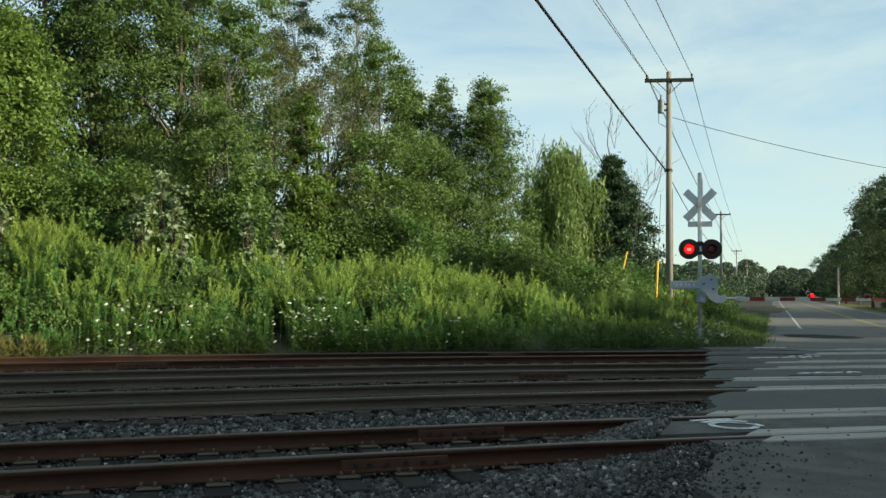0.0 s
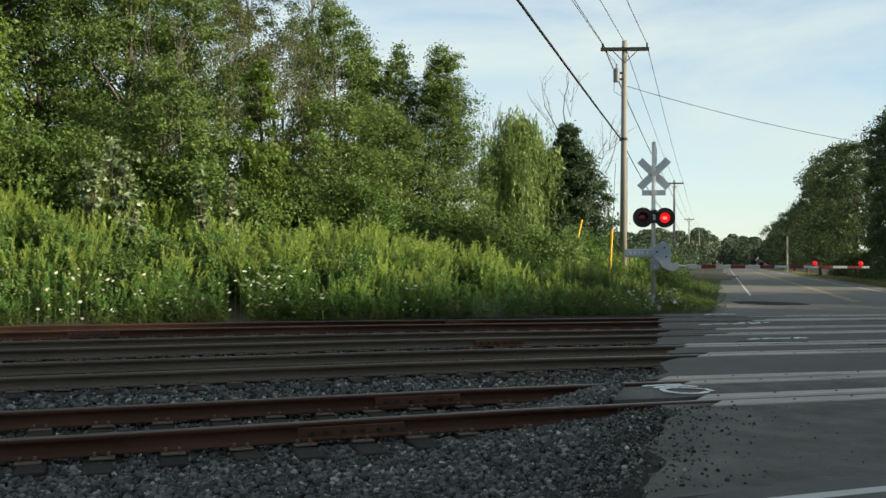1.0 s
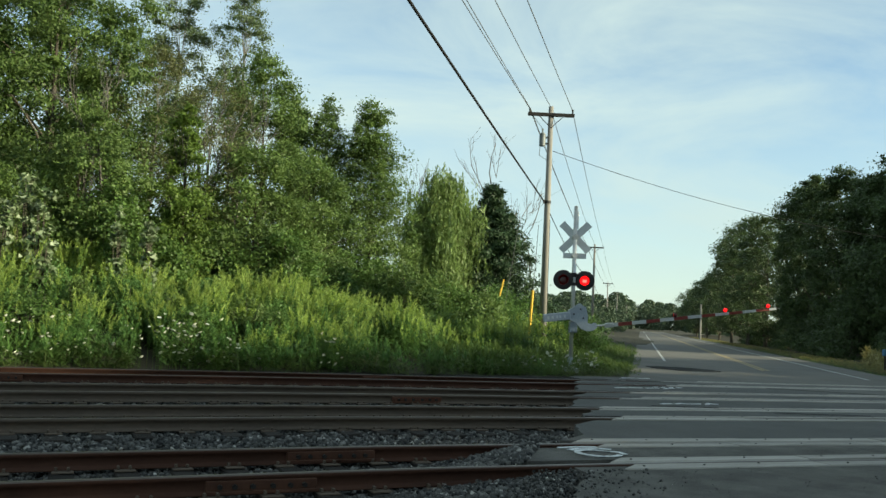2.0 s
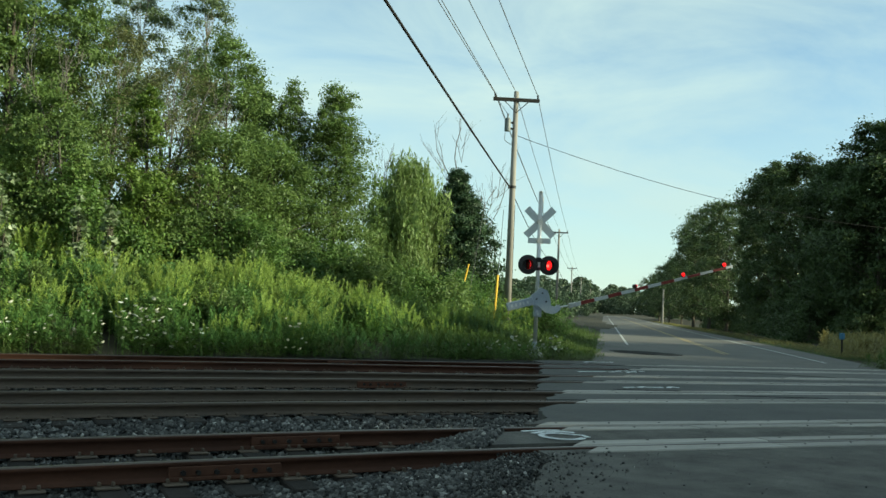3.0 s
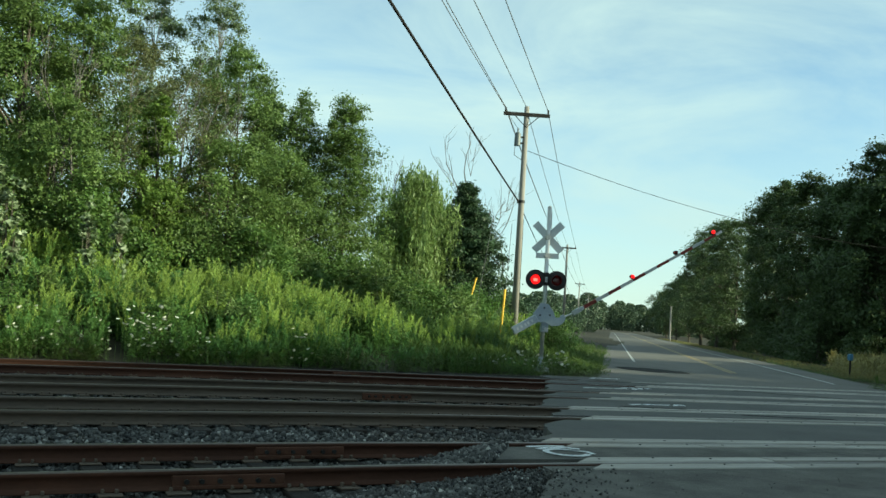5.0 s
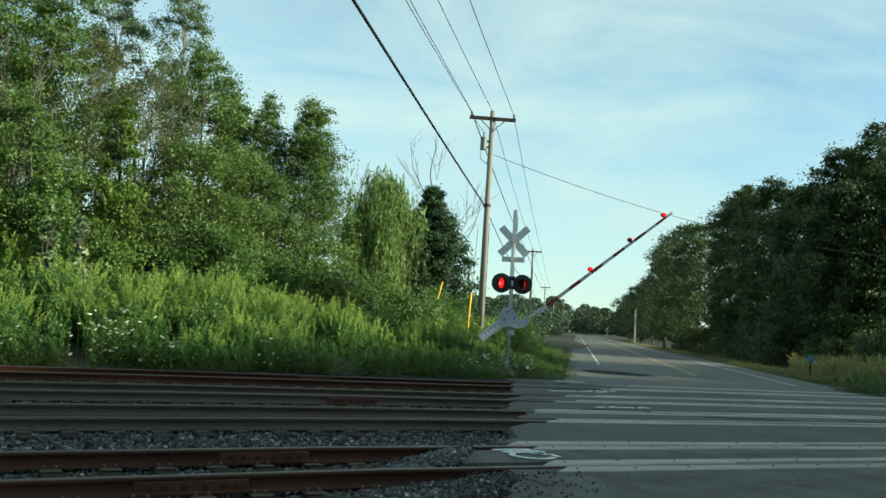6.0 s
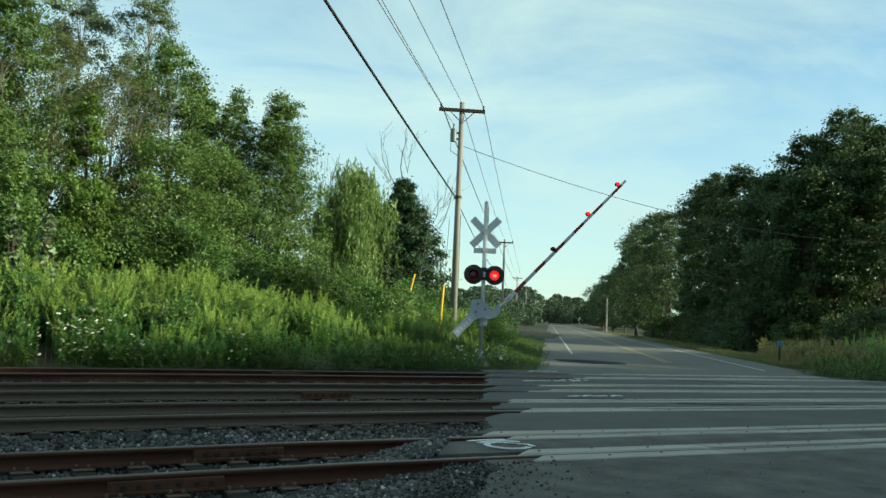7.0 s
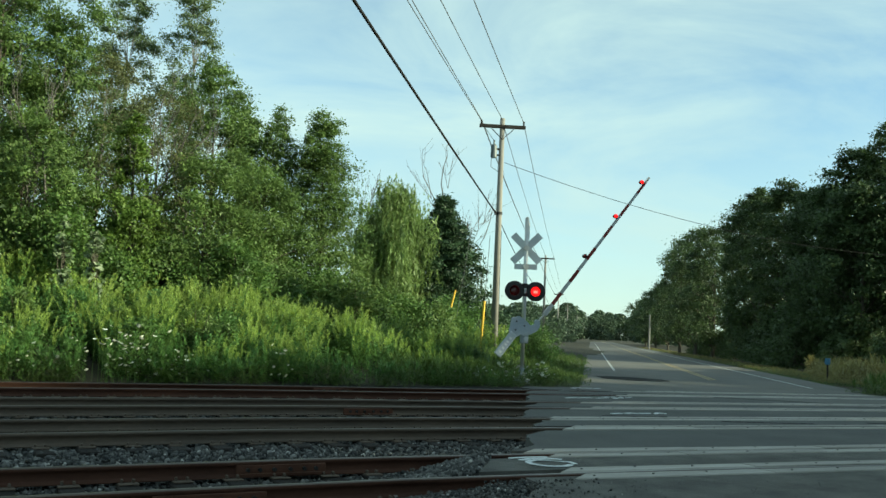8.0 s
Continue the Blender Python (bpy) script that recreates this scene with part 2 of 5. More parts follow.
def box(bm, x0, x1, y0, y1, z0, z1, bevel=0.0, m=None):
    r = bmesh.ops.create_cube(bm, size=1)
    bmesh.ops.scale(bm, vec=(x1 - x0, y1 - y0, z1 - z0), verts=r["verts"])
    bmesh.ops.translate(bm, vec=((x0 + x1) / 2, (y0 + y1) / 2, (z0 + z1) / 2), verts=r["verts"])
    if m is not None:
        bmesh.ops.transform(bm, matrix=m, verts=r["verts"])
    if bevel:
        es = list({e for v in r["verts"] for e in v.link_edges})
        bmesh.ops.bevel(bm, geom=es, offset=bevel, segments=1, affect="EDGES")


def rod(bm, a, b, r0, r1=None, n=8):
    a, b = Vector(a), Vector(b)
    r1 = r0 if r1 is None else r1
    q = (b - a).to_track_quat("Z", "Y").to_matrix().to_4x4()
    bmesh.ops.create_cone(bm, cap_ends=True, segments=n, radius1=r0, radius2=r1, depth=(b - a).length,
                          matrix=Matrix.Translation((a + b) / 2) @ q)


def prism(bm, poly, z0, z1):
    lo = [bm.verts.new((x, y, z0)) for x, y in poly]
    hi = [bm.verts.new((x, y, z1)) for x, y in poly]
    bm.faces.new(hi)
    bm.faces.new(lo[::-1])
    for i in range(len(poly)):
        j = (i + 1) % len(poly)
        bm.faces.new((lo[i], lo[j], hi[j], hi[i]))


def empty(name, x=0.0, y=0.0, z=0.0, rz=0.0):
    ob = new(name)
    ob.matrix_basis = pose(x, y, z, 0, 0, rz)
    return ob


def unit(v):
    return v / np.maximum(np.linalg.norm(v, axis=-1, keepdims=True), 1e-6)


def leaf_quads(rng, centres, length, width, outward=None, bias=0.6, up=0.35, hang=0.0, tri=False):
    """Diamond leaves about the given centres: verts and faces."""
    n = len(centres)
    nor = rng.normal(size=(n, 3)) * 0.8
    if outward is not None:
        nor += outward * bias
    nor[:, 2] += up
    nor = unit(nor)
    a = rng.normal(size=(n, 3))
    a[:, 2] -= hang
    a = unit(a - nor * (a * nor).sum(1, keepdims=True))
    b = np.cross(nor, a)
    s = rng.uniform(0.7, 1.3, (n, 1))
    a, b = a * length * s / 2, b * width * s / 2
    if tri:
        v = np.stack([centres - a * 0.8 + b, centres - a * 0.8 - b, centres + a], 1).reshape(-1, 3)
        return v, np.arange(3 * n).reshape(-1, 3)
    v = np.stack([centres - a, centres + b - a * 0.1, centres + a, centres - b - a * 0.1], 1).reshape(-1, 3)
    return v, np.arange(4 * n).reshape(-1, 4)


def tubes(paths, radii, n=5):
    """Tapered tubes along polylines (k, p, 3) with radii (k, p)."""
    k, p, _ = paths.shape
    d = unit(np.gradient(paths, axis=1))
    ref = np.where(np.abs(d[..., 2:3]) > 0.9, np.array([1.0, 0, 0]), np.array([0, 0, 1.0]))
    e1 = unit(np.cross(d, ref))
    e2 = np.cross(d, e1)
    ang = np.arange(n) * 2 * np.pi / n
    ring = e1[:, :, None] * np.cos(ang)[:, None] + e2[:, :, None] * np.sin(ang)[:, None]
    v = (paths[:, :, None] + ring * radii[:, :, None, None]).reshape(-1, 3)
    kk, pp, nn = np.meshgrid(np.arange(k), np.arange(p - 1), np.arange(n), indexing="ij")
    base = (kk * p + pp) * n
    f = np.stack([base + nn, base + (nn + 1) % n, base + n + (nn + 1) % n, base + n + nn], -1).reshape(-1, 4)
    return v, f


# ---- the lie of the land ----
ROAD_ANGLE = radians(37.4)
UX, UY = math.sin(ROAD_ANGLE), math.cos(ROAD_ANGLE)
NX, NY = UY, -UX
TRACKS = [8.207, 12.460, 16.090, 19.943]
GAUGE = 1.505
ROAD_L, ROAD_R = -0.2, 9.5


def along(s, n):
    """The plan place s metres up the road and n metres to its right."""
    return s * UX + n * NX, s * UY + n * NY


def road_x(y, n):
    return (n + UX * y) / UY


def sway(x):
    """How far the tracks' gentle curve carries them from a straight line."""
    return np.interp(x, [-60, -10, -1, 4, 7, 10, 16, 25, 90], [-4.5, -0.55, -0.12, 0.0, -0.10, -0.33, -0.72, -1.42, -6.8])


def land(x, y):
    """The height of the ground."""
    x, y = np.asarray(x, float), np.asarray(y, float)
    n, s = x * NX + y * NY, x * UX + y * UY
    bank = np.interp(x, [-30, -10, -3, 5, 12, 17, 30], [2.3, 2.2, 1.9, 1.0, 0.55, 0.35, 0.3])
    t = np.clip((y - 22.6) / 4.5, 0, 1)
    side = np.clip((-0.8 - n) / 3.5, 0, 1)
    z = bank * t * t * (3 - 2 * t) * side
    z = z - 0.07
    bed = np.interp(y, [3.2, 4.3, 5.2, 7.2, 8.2, 21.8, 22.6], [0, 0.35, 0.55, 0.95, 1, 1, 0]) * np.clip((-0.45 - n) / 0.5, 0, 1)
    z = z - 0.18 * bed
    far = np.clip((np.hypot(x, y) - 60) / 200, 0, 1)
    z = z + np.where(n > ROAD_R + 3, 0.25 * np.clip((n - ROAD_R - 3) / 6, 0, 1), 0)
    return z - 0.1 * far


def make_ground():
    def axis(lo, hi, fine_lo, fine_hi, step):
        out = list(np.arange(fine_lo, fine_hi + 1e-6, step))
        a, d = fine_lo, step
        while a > lo:
            d *= 1.5
            a -= d
            out.insert(0, a)
        a, d = fine_hi, step
        while a < hi:
            d *= 1.5
            a += d
            out.append(a)
        return np.array(out)
    gx, gy = axis(-1500, 1800, -12, 34, 0.5), axis(-900, 2500, 3, 40, 0.4)
    xx, yy = np.meshgrid(gx, gy, indexing="ij")
    zz = land(xx, yy)
    v = np.stack([xx, yy, zz], -1).reshape(-1, 3)
    i, j = np.meshgrid(np.arange(len(gx) - 1), np.arange(len(gy) - 1), indexing="ij")
    a = i * len(gy) + j
    f = np.stack([a, a + len(gy), a + len(gy) + 1, a + 1], -1).reshape(-1, 4)
    n = v[:, 0] * NX + v[:, 1] * NY
    mid = v[f].mean(1)
    nm = mid[:, 0] * NX + mid[:, 1] * NY
    bed = (mid[:, 1] > 4.5) & (mid[:, 1] < 22.4) & (nm < 0.5) & (mid[:, 0] > -60)
    ob = soup("ground", v, f, [SOIL, CINDER], index=bed.astype(int))
    tagged(ob, "dark soil and cinder ground under weeds and tracks", "ground", kind="structure")


def make_road():
    # country road beyond the crossing
    bm = bmesh.new()
    prism(bm, [along(26.2, ROAD_L - 0.1), along(26.2, ROAD_R), along(900, ROAD_R), along(900, ROAD_L)], -0.25, 0.0)
    road = part("road", bm, ROAD)
    tagged(road, "grey two-lane country road with worn edge lines", "road", kind="structure")
    # paint on it
    def stripe(name, s0, s1, n0, n1, mat, label):
        bm = bmesh.new()
        prism(bm, [along(s0, n0), along(s0, n1), along(s1, n1), along(s1, n0)], 0.001, 0.005)
        part(name, bm, mat, road, label)
    stripe("edge_line", 43.5, 700, 1.06, 1.17, PAINT_W, "worn white edge line")
    stripe("edge_line", 35.0, 700, 7.86, 7.97, PAINT_W, "worn white edge line")
    stripe("centre_line", 38.0, 700, 4.70, 4.81, PAINT_Y, "worn yellow centre line")
    stripe("centre_line", 38.4, 700, 4.93, 5.04, PAINT_Y, "worn yellow centre line")
    # tar patch by the shoulder
    rng = np.random.default_rng(4)
    bm = bmesh.new()
    pts = []
    for k in range(22):
        a = 2 * math.pi * k / 22
        r = rng.uniform(0.85, 1.12)
        pts.append(along(35.4 + 1.35 * math.sin(a) * r - 0.25 * math.cos(a), 1.55 + 1.25 * math.cos(a) * r))
    prism(bm, pts, 0.001, 0.012)
    part("tar_patch", bm, PATCH, road, "black tar patch on the shoulder")
    # lane beside the tracks on which the camera stands, and the crossing's asphalt between the timbers
    bm = bmesh.new()
    prism(bm, [(-120, -7), (140, -7), (140, 4.9), (3.9, 4.9), (3.0, 4.7), (1.8, 4.0), (-120, 3.6)], -0.25, 0.0)
    lane = tagged(part("road", bm, ASPHALT), "dark asphalt lane running beside the railway", "road", kind="structure")
    bm = bmesh.new()
    prism(bm, [(2.6, 4.52), (60, 4.62), (60, 4.74), (2.6, 4.63)], 0.001, 0.005)
    part("edge_line", bm, PAINT_W, lane, "worn white edge line")
    bands = [(4.9, TRACKS[0] - 0.08)]
    for k, y in enumerate(TRACKS):
        bands.append((y + 0.33, y + GAUGE - 0.30))
        bands.append((y + GAUGE + 0.30, TRACKS[k + 1] - 0.30 if k < 3 else 22.9))
    crossing = tagged(empty("level_crossing"), "patched asphalt level crossing with grey timber rail headers", "level crossing", kind="structure")
    def ragged(y0, y1, n, amount):
        """The worn left edge of a panel, from its near to its far side."""
        count = max(6, int((y1 - y0) / 0.12))
        ys = np.linspace(y0, y1, count)
        off = np.interp(ys, np.linspace(y0, y1, max(4, count // 3)), rng.normal(0, amount, max(4, count // 3))) + rng.normal(0, 0.02, count)
        return [(road_x(y, n) + o, y + sway(road_x(y, n))) for y, o in zip(ys, off)]
    edges = [-0.5, -1.35, -0.9, -1.0, -1.4, -1.55, -1.7, -1.9, -2.1]
    for k, (y0, y1) in enumerate(bands):
        bm = bmesh.new()
        n1 = ROAD_R + 0.7
        e1, e0 = (road_x(y1, n1), road_x(y0, n1)) if k else (60, 60)
        xs1, xs0 = np.linspace(road_x(y1, edges[k]), e1, 14)[1:], np.linspace(e0, road_x(y0, edges[k]), 14)[:-1]
        right = [(x, y1 + sway(x)) for x in xs1] + [(x, y0 + (sway(x) if k else 0.0)) for x in xs0]
        left = ragged(y0, y1, edges[k], 0.10)
        prism(bm, left + right, -0.22, -0.006 - 0.006 * rng.random())
        part("asphalt_panel", bm, DIRTY if k < 2 else ASPHALT, crossing)
    # apron between the last rail and the country road
    bm = bmesh.new()
    prism(bm, [(road_x(22.9, -1.0), 22.9 + sway(16.2)), (20.0, 22.9 + sway(20)), (25.0, 22.9 + sway(25)), (road_x(22.9, 10.4), 22.9 + sway(30.7)), along(26.3, 9.9), along(34.0, 9.6), along(34.0, 9.5), along(26.2, 9.5), along(26.2, -0.35), along(24.6, -0.9)], -0.22, -0.004)
    part("asphalt_panel", bm, ASPHALT, crossing)
    # timbers along each rail, in lengths of their own
    for y in TRACKS:
        starts = {0: (-0.25, -0.4, -0.6, -0.92), 1: (-0.6, -0.5, -0.9, -0.95), 2: (-0.7, -0.3, -0.55, 0.1), 3: (0.2, 0.5, 0.1, 1.0)}[TRACKS.index(y)]
        w0 = 1.0 if y < 10 else 0.72
        for n, ry, (lo, hi) in ((starts[0], y, (-0.06 - 0.27 * w0, -0.06)), (starts[1], y, (0.11, 0.11 + 0.25 * w0)), (starts[2], y + GAUGE, (-0.10 - 0.22 * w0, -0.10)), (starts[3], y + GAUGE, (0.06, 0.06 + 0.27 * w0))):
            y0, y1 = ry + lo, ry + hi
            x, end = road_x((y0 + y1) / 2, n), road_x((y0 + y1) / 2, ROAD_R + 0.2)
            first = True
            while x < end:
                w = rng.uniform(2.1, 2.9)
                sk = 0.38 if first else 0.0
                bm = bmesh.new()
                xe, xb = min(x + w, end), x + (0.0 if first else 0.012)
                o0, o1 = sway(x), sway(xe)
                prism(bm, [(xb, y0 + o0), (xe, y0 + o1), (xe, y1 + o1), (xb + sk * (y1 - y0) / 0.3, y1 + o0)], -0.17, 0.006 + rng.uniform(-0.004, 0.005))
                es = [e for e in bm.edges if all(v.co.z > 0 for v in e.verts)]
                bmesh.ops.bevel(bm, geom=es, offset=0.012, segments=1, affect="EDGES")
                plank = part("crossing_plank", bm, PLANK, crossing)
                bm = bmesh.new()
                for bx in np.arange(x + 0.35, min(x + w, end) - 0.1, 0.78) + rng.uniform(-0.06, 0.06):
                    cy = (y0 + y1) / 2 + sway(bx) + rng.uniform(-0.04, 0.04)
                    bmesh.ops.create_cone(bm, cap_ends=True, segments=8, radius1=0.015, radius2=0.012, depth=0.008, matrix=Matrix.Translation((bx, cy, 0.012)))
                if len(bm.verts):
                    tagged(part("lag_bolts", bm, BOLT, plank), kind="stuff")
                else:
                    bm.free()
                x += w
                first = False
    # sprayed survey marks
    def mark(points, width, z=0.004, paint=PAINT_S, label="white sprayed paint mark"):
        bm = bmesh.new()
        points = [(x, y + sway(x)) for x, y in points]
        for (ax, ay), (bx, by) in zip(points, points[1:]):
            d = Vector((bx - ax, by - ay, 0)).normalized()
            p = Vector((-d.y, d.x, 0)) * width / 2
            prism(bm, [(ax - p.x - d.x * 0.02, ay - p.y - d.y * 0.02), (bx - p.x, by - p.y), (bx + p.x, by + p.y), (ax + p.x - d.x * 0.02, ay + p.y - d.y * 0.02)], z - 0.006, z)
        part("paint_mark" if paint is PAINT_S else "tar_crack", bm, paint, crossing, label)
    arc = [(6.22 + 0.24 * math.cos(a), 8.92 + 0.24 * math.sin(a)) for a in np.linspace(0.5, 5.6, 14)]
    mark(arc, 0.075)
    mark([(6.02, 9.20), (6.2, 9.28), (6.45, 9.26), (6.55, 9.15)], 0.07)
    mark([(5.98, 9.36), (6.25, 9.40), (6.5, 9.38)], 0.06)
    mark([(6.40, 9.06), (6.52, 8.96), (6.50, 8.80)], 0.06)
    # tarred cracks across the timbers
    for points in (((12.9, 13.3), (13.5, 13.12), (14.0, 13.02), (14.7, 12.86)), ((16.3, 13.0), (16.9, 12.84), (17.3, 12.78)), ((11.0, 14.35), (11.6, 14.2), (12.3, 14.12))):
        mark(points, 0.05, 0.017, PATCH, "dark tarred crack")
    for cx, cy, w in ((13.2, 18.75, 1.7), (15.9, 22.4, 1.0), (11.6, 14.9, 1.3), (14.6, 19.1, 0.8)):
        x = cx
        for _ in range(4):
            mark([(x, cy + rng.uniform(-0.08, 0.08)), (x + w * 0.16, cy + rng.uniform(0, 0.16)), (x + w * 0.21, cy + rng.uniform(-0.05, 0.1))], 0.09)
            x += w * 0.27


def make_tracks():
    prof = [(-0.076, -0.17), (0.076, -0.17), (0.076, -0.157), (0.018, -0.140), (0.010, -0.125), (0.010, -0.055), (0.036, -0.043), (0.037, -0.010),
            (0.026, 0.0), (-0.026, 0.0), (-0.037, -0.010), (-0.036, -0.043), (-0.010, -0.055), (-0.010, -0.125), (-0.018, -0.140), (-0.076, -0.157)]
    rng = np.random.default_rng(8)

    def rail(y, x0, x1, mats, parent):
        n, xs = len(prof), np.linspace(x0, x1, 130)
        wob = sway(xs) + np.interp(xs, np.linspace(x0, x1, 14), rng.uniform(-0.012, 0.012, 14))
        drop = np.interp(xs, np.linspace(x0, x1, 14), rng.uniform(-0.012, 0.006, 14))
        v = np.array([[x, y + p + a, q + b] for x, a, b in zip(xs, wob, drop) for p, q in prof])
        f, idx = [], []
        for i in range(len(xs) - 1):
            for k in range(n):
                f.append((i * n + k, i * n + (k + 1) % n, (i + 1) * n + (k + 1) % n, (i + 1) * n + k))
                idx.append(1 if k in (7, 8, 9) else 0)
        ob = soup("rail", v, np.array(f), mats, parent, index=np.array(idx))
        return ob

    tie_bm = bmesh.new()
    box(tie_bm, -0.115, 0.115, -1.3, 1.3, -0.36, -0.185, 0.012)
    tie_me = bpy.data.meshes.new("tie")
    tie_bm.to_mesh(tie_me)
    tie_bm.free()
    tie_me.materials.append(TIE)
    plate_bm = bmesh.new()
    box(plate_bm, -0.10, 0.10, -0.19, 0.19, -0.187, -0.171, 0.004)
    for sx, sy in ((-0.06, -0.10), (0.06, 0.10), (0.05, -0.11)):
        box(plate_bm, sx - 0.013, sx + 0.013, sy - 0.022, sy + 0.022, -0.17, -0.135, 0.004)
    plate_me = bpy.data.meshes.new("tie_plate")
    plate_bm.to_mesh(plate_me)
    plate_bm.free()
    plate_me.materials.append(RUST_GREY)
    labels = ["rust-brown railway track on dark timber ties", "brown-grey worn railway track on dark timber ties",
              "dull brown railway track on dark timber ties", "rusty railway track beside a weedy bank"]
    for k, y in enumerate(TRACKS):
        track = tagged(empty("railway_track"), labels[k], "railway track", "tracks of the crossing", "structure")
        mats = [RUST if k in (0, 3) else RUST_GREY, HEAD]
        r1, r2 = rail(y, -60, 90, mats, track), rail(y + GAUGE, -60, 90, mats, track)
        x = -7.0 + rng.uniform(0, 0.4)
        while x < road_x(y, 0.2):
            tie = new("tie", tie_me)
            tie.parent = track
            tie.matrix_basis = pose(x + rng.uniform(-0.03, 0.03), y + sway(x) + GAUGE / 2 + rng.uniform(-0.07, 0.07), rng.uniform(-0.012, 0.006), 0, rng.uniform(-1, 1), rng.uniform(-1.6, 1.6))
            for ry in (y, y + GAUGE):
                p = new("tie_plate", plate_me)
                p.parent = track
                p.matrix_basis = pose(x, ry + sway(x), 0.002)
            x += rng.uniform(0.51, 0.57)
        # joint bars
        joints = {0: ((y, 2.13, r1), (y + GAUGE, 3.28, r2)), 1: (), 2: ((y, 7.05, r1),), 3: ((y, -0.2, r1), (y + GAUGE, 8.4, r2))}[k]
        for jy, jx, r in joints:
            jy += sway(jx)
            bm = bmesh.new()
            box(bm, jx - 0.50, jx + 0.50, jy - 0.062, jy - 0.012, -0.150, -0.046, 0.006)
            box(bm, jx - 0.46, jx + 0.46, jy + 0.012, jy + 0.047, -0.145, -0.048, 0.006)
            box(bm, jx - 0.50, jx + 0.50, jy - 0.090, jy - 0.012, -0.160, -0.132, 0.004)
            part("joint_bar", bm, JOINT, r, "rusty bolted joint bar")
            bm = bmesh.new()
            for bx in (-0.38, -0.25, -0.09, 0.09, 0.25, 0.38):
                rod(bm, (jx + bx, jy - 0.098, -0.096), (jx + bx, jy - 0.060, -0.096), 0.024, n=6)
            tagged(part("joint_bolts", bm, BOLT, r, "dark bolt heads"), kind="stuff")


def make_ballast():
    rng = np.random.default_rng(12)
    cube = np.array([[-1, -1, -1], [1, -1, -1], [1, 1, -1], [-1, 1, -1], [-1, -1, 1], [1, -1, 1], [1, 1, 1], [-1, 1, 1]], float) * 0.55
    quads = np.array([[0, 3, 2, 1], [4, 5, 6, 7], [0, 1, 5, 4], [1, 2, 6, 5], [2, 3, 7, 6], [3, 0, 4, 7]])

    def scatter(name, label, count, x_of, y0, y1, size, lift):
        y = rng.uniform(y0, y1, count)
        lo, hi = x_of(y)
        x = rng.uniform(0, 1, count) * (hi - lo) + lo
        s = size * rng.uniform(0.45, 1.25, count) ** 1.2
        v = cube[None] * (1 + rng.uniform(-0.42, 0.42, (count, 8, 3)))
        v *= (s[:, None] * rng.uniform(0.55, 1.0, (count, 3)))[:, None]
        q = unit(rng.normal(size=(count, 4)))
        w, a, b, c = q.T
        rot = np.stack([1 - 2 * (b * b + c * c), 2 * (a * b - c * w), 2 * (a * c + b * w), 2 * (a * b + c * w), 1 - 2 * (a * a + c * c), 2 * (b * c - a * w),
                        2 * (a * c - b * w), 2 * (b * c + a * w), 1 - 2 * (a * a + b * b)], -1).reshape(-1, 3, 3)
        v = np.einsum("nij,nkj->nki", rot, v)
        z = lift(x, y) + rng.uniform(-0.3, 0.5, count) * s * 0.6
        v += np.stack([x, y, z], -1)[:, None]
        f = (np.arange(count)[:, None, None] * 8 + quads).reshape(-1, 4)
        tagged(soup(name, v.reshape(-1, 3), f, STONE), label, "ballast", kind="stuff")

    scatter("ballast", "stones heaped against the crossing's edge", 1500, lambda y: (road_x(y, -1.9), road_x(y, -1.15)), TRACKS[0] + 0.1, TRACKS[0] + 1.4, 0.045, lambda x, y: -0.16 + 0.15 * np.clip((x - road_x(y, -1.9)) / 0.7, 0, 1))
    bed = lambda x, y: np.full_like(x, -0.235)
    a = TRACKS[0]

    def shoulder(x, y):
        return np.interp(y, [4.4, 5.2, 7.2, 8.2], [-0.09, -0.13, -0.225, -0.24]) + np.clip((x - road_x(y, -2.6)) / 2.2, 0, 1) * 0.13 * np.clip((y - 5.6) / 1.6, 0, 1)
    scatter("ballast", "dark crushed-stone ballast beside the nearest rail", 34000, lambda y: (np.full_like(y, -3.5), np.interp(y, [3.8, 4.6, 5.0, 5.46, 6.65, 8.2], [1.8, 2.9, 3.1, 3.5, 4.4, 5.5])), 3.8, a, 0.037, shoulder)
    scatter("loose_gravel", "dark stones spilled over the crumbling asphalt edge", 900, lambda y: (road_x(y, -1.0), road_x(y, -0.85) + 0.3 + 1.3 * rng.uniform(0, 1, len(y)) ** 2.5), 5.0, 7.9, 0.022, lambda x, y: np.full_like(x, -0.006))
    scatter("loose_gravel", "loose gravel strewn over the broken asphalt", 420, lambda y: (road_x(y, -0.75), road_x(y, -0.6) + 0.4 + 4.0 * rng.uniform(0, 1, len(y)) ** 2), 5.0, 7.9, 0.009, lambda x, y: np.full_like(x, -0.004))
    scatter("ballast", "dark ballast stones between the rails", 8000, lambda y: (np.full_like(y, -3.5), road_x(y, -1.1)), a + 0.05, a + GAUGE, 0.04,
            lambda x, y: -0.235 + np.clip((x - road_x(y, -2.6)) / 1.6, 0, 1) * 0.13)
    for k in range(4):
        y0 = TRACKS[k] + GAUGE
        y1 = TRACKS[k + 1] if k < 3 else 22.6
        if k:
            scatter("ballast", "dark ballast stones between the rails", 2500, lambda y: (np.full_like(y, -5.0), road_x(y, -0.9)), TRACKS[k], y0, 0.055, bed)
        scatter("ballast", "grey ballast stones between two tracks", 12000 if k == 0 else 3500, lambda y: (np.full_like(y, -5.0), road_x(y, -0.9)), y0, y1, 0.045 if k == 0 else 0.055, lambda x, y: np.full_like(x, -0.225))


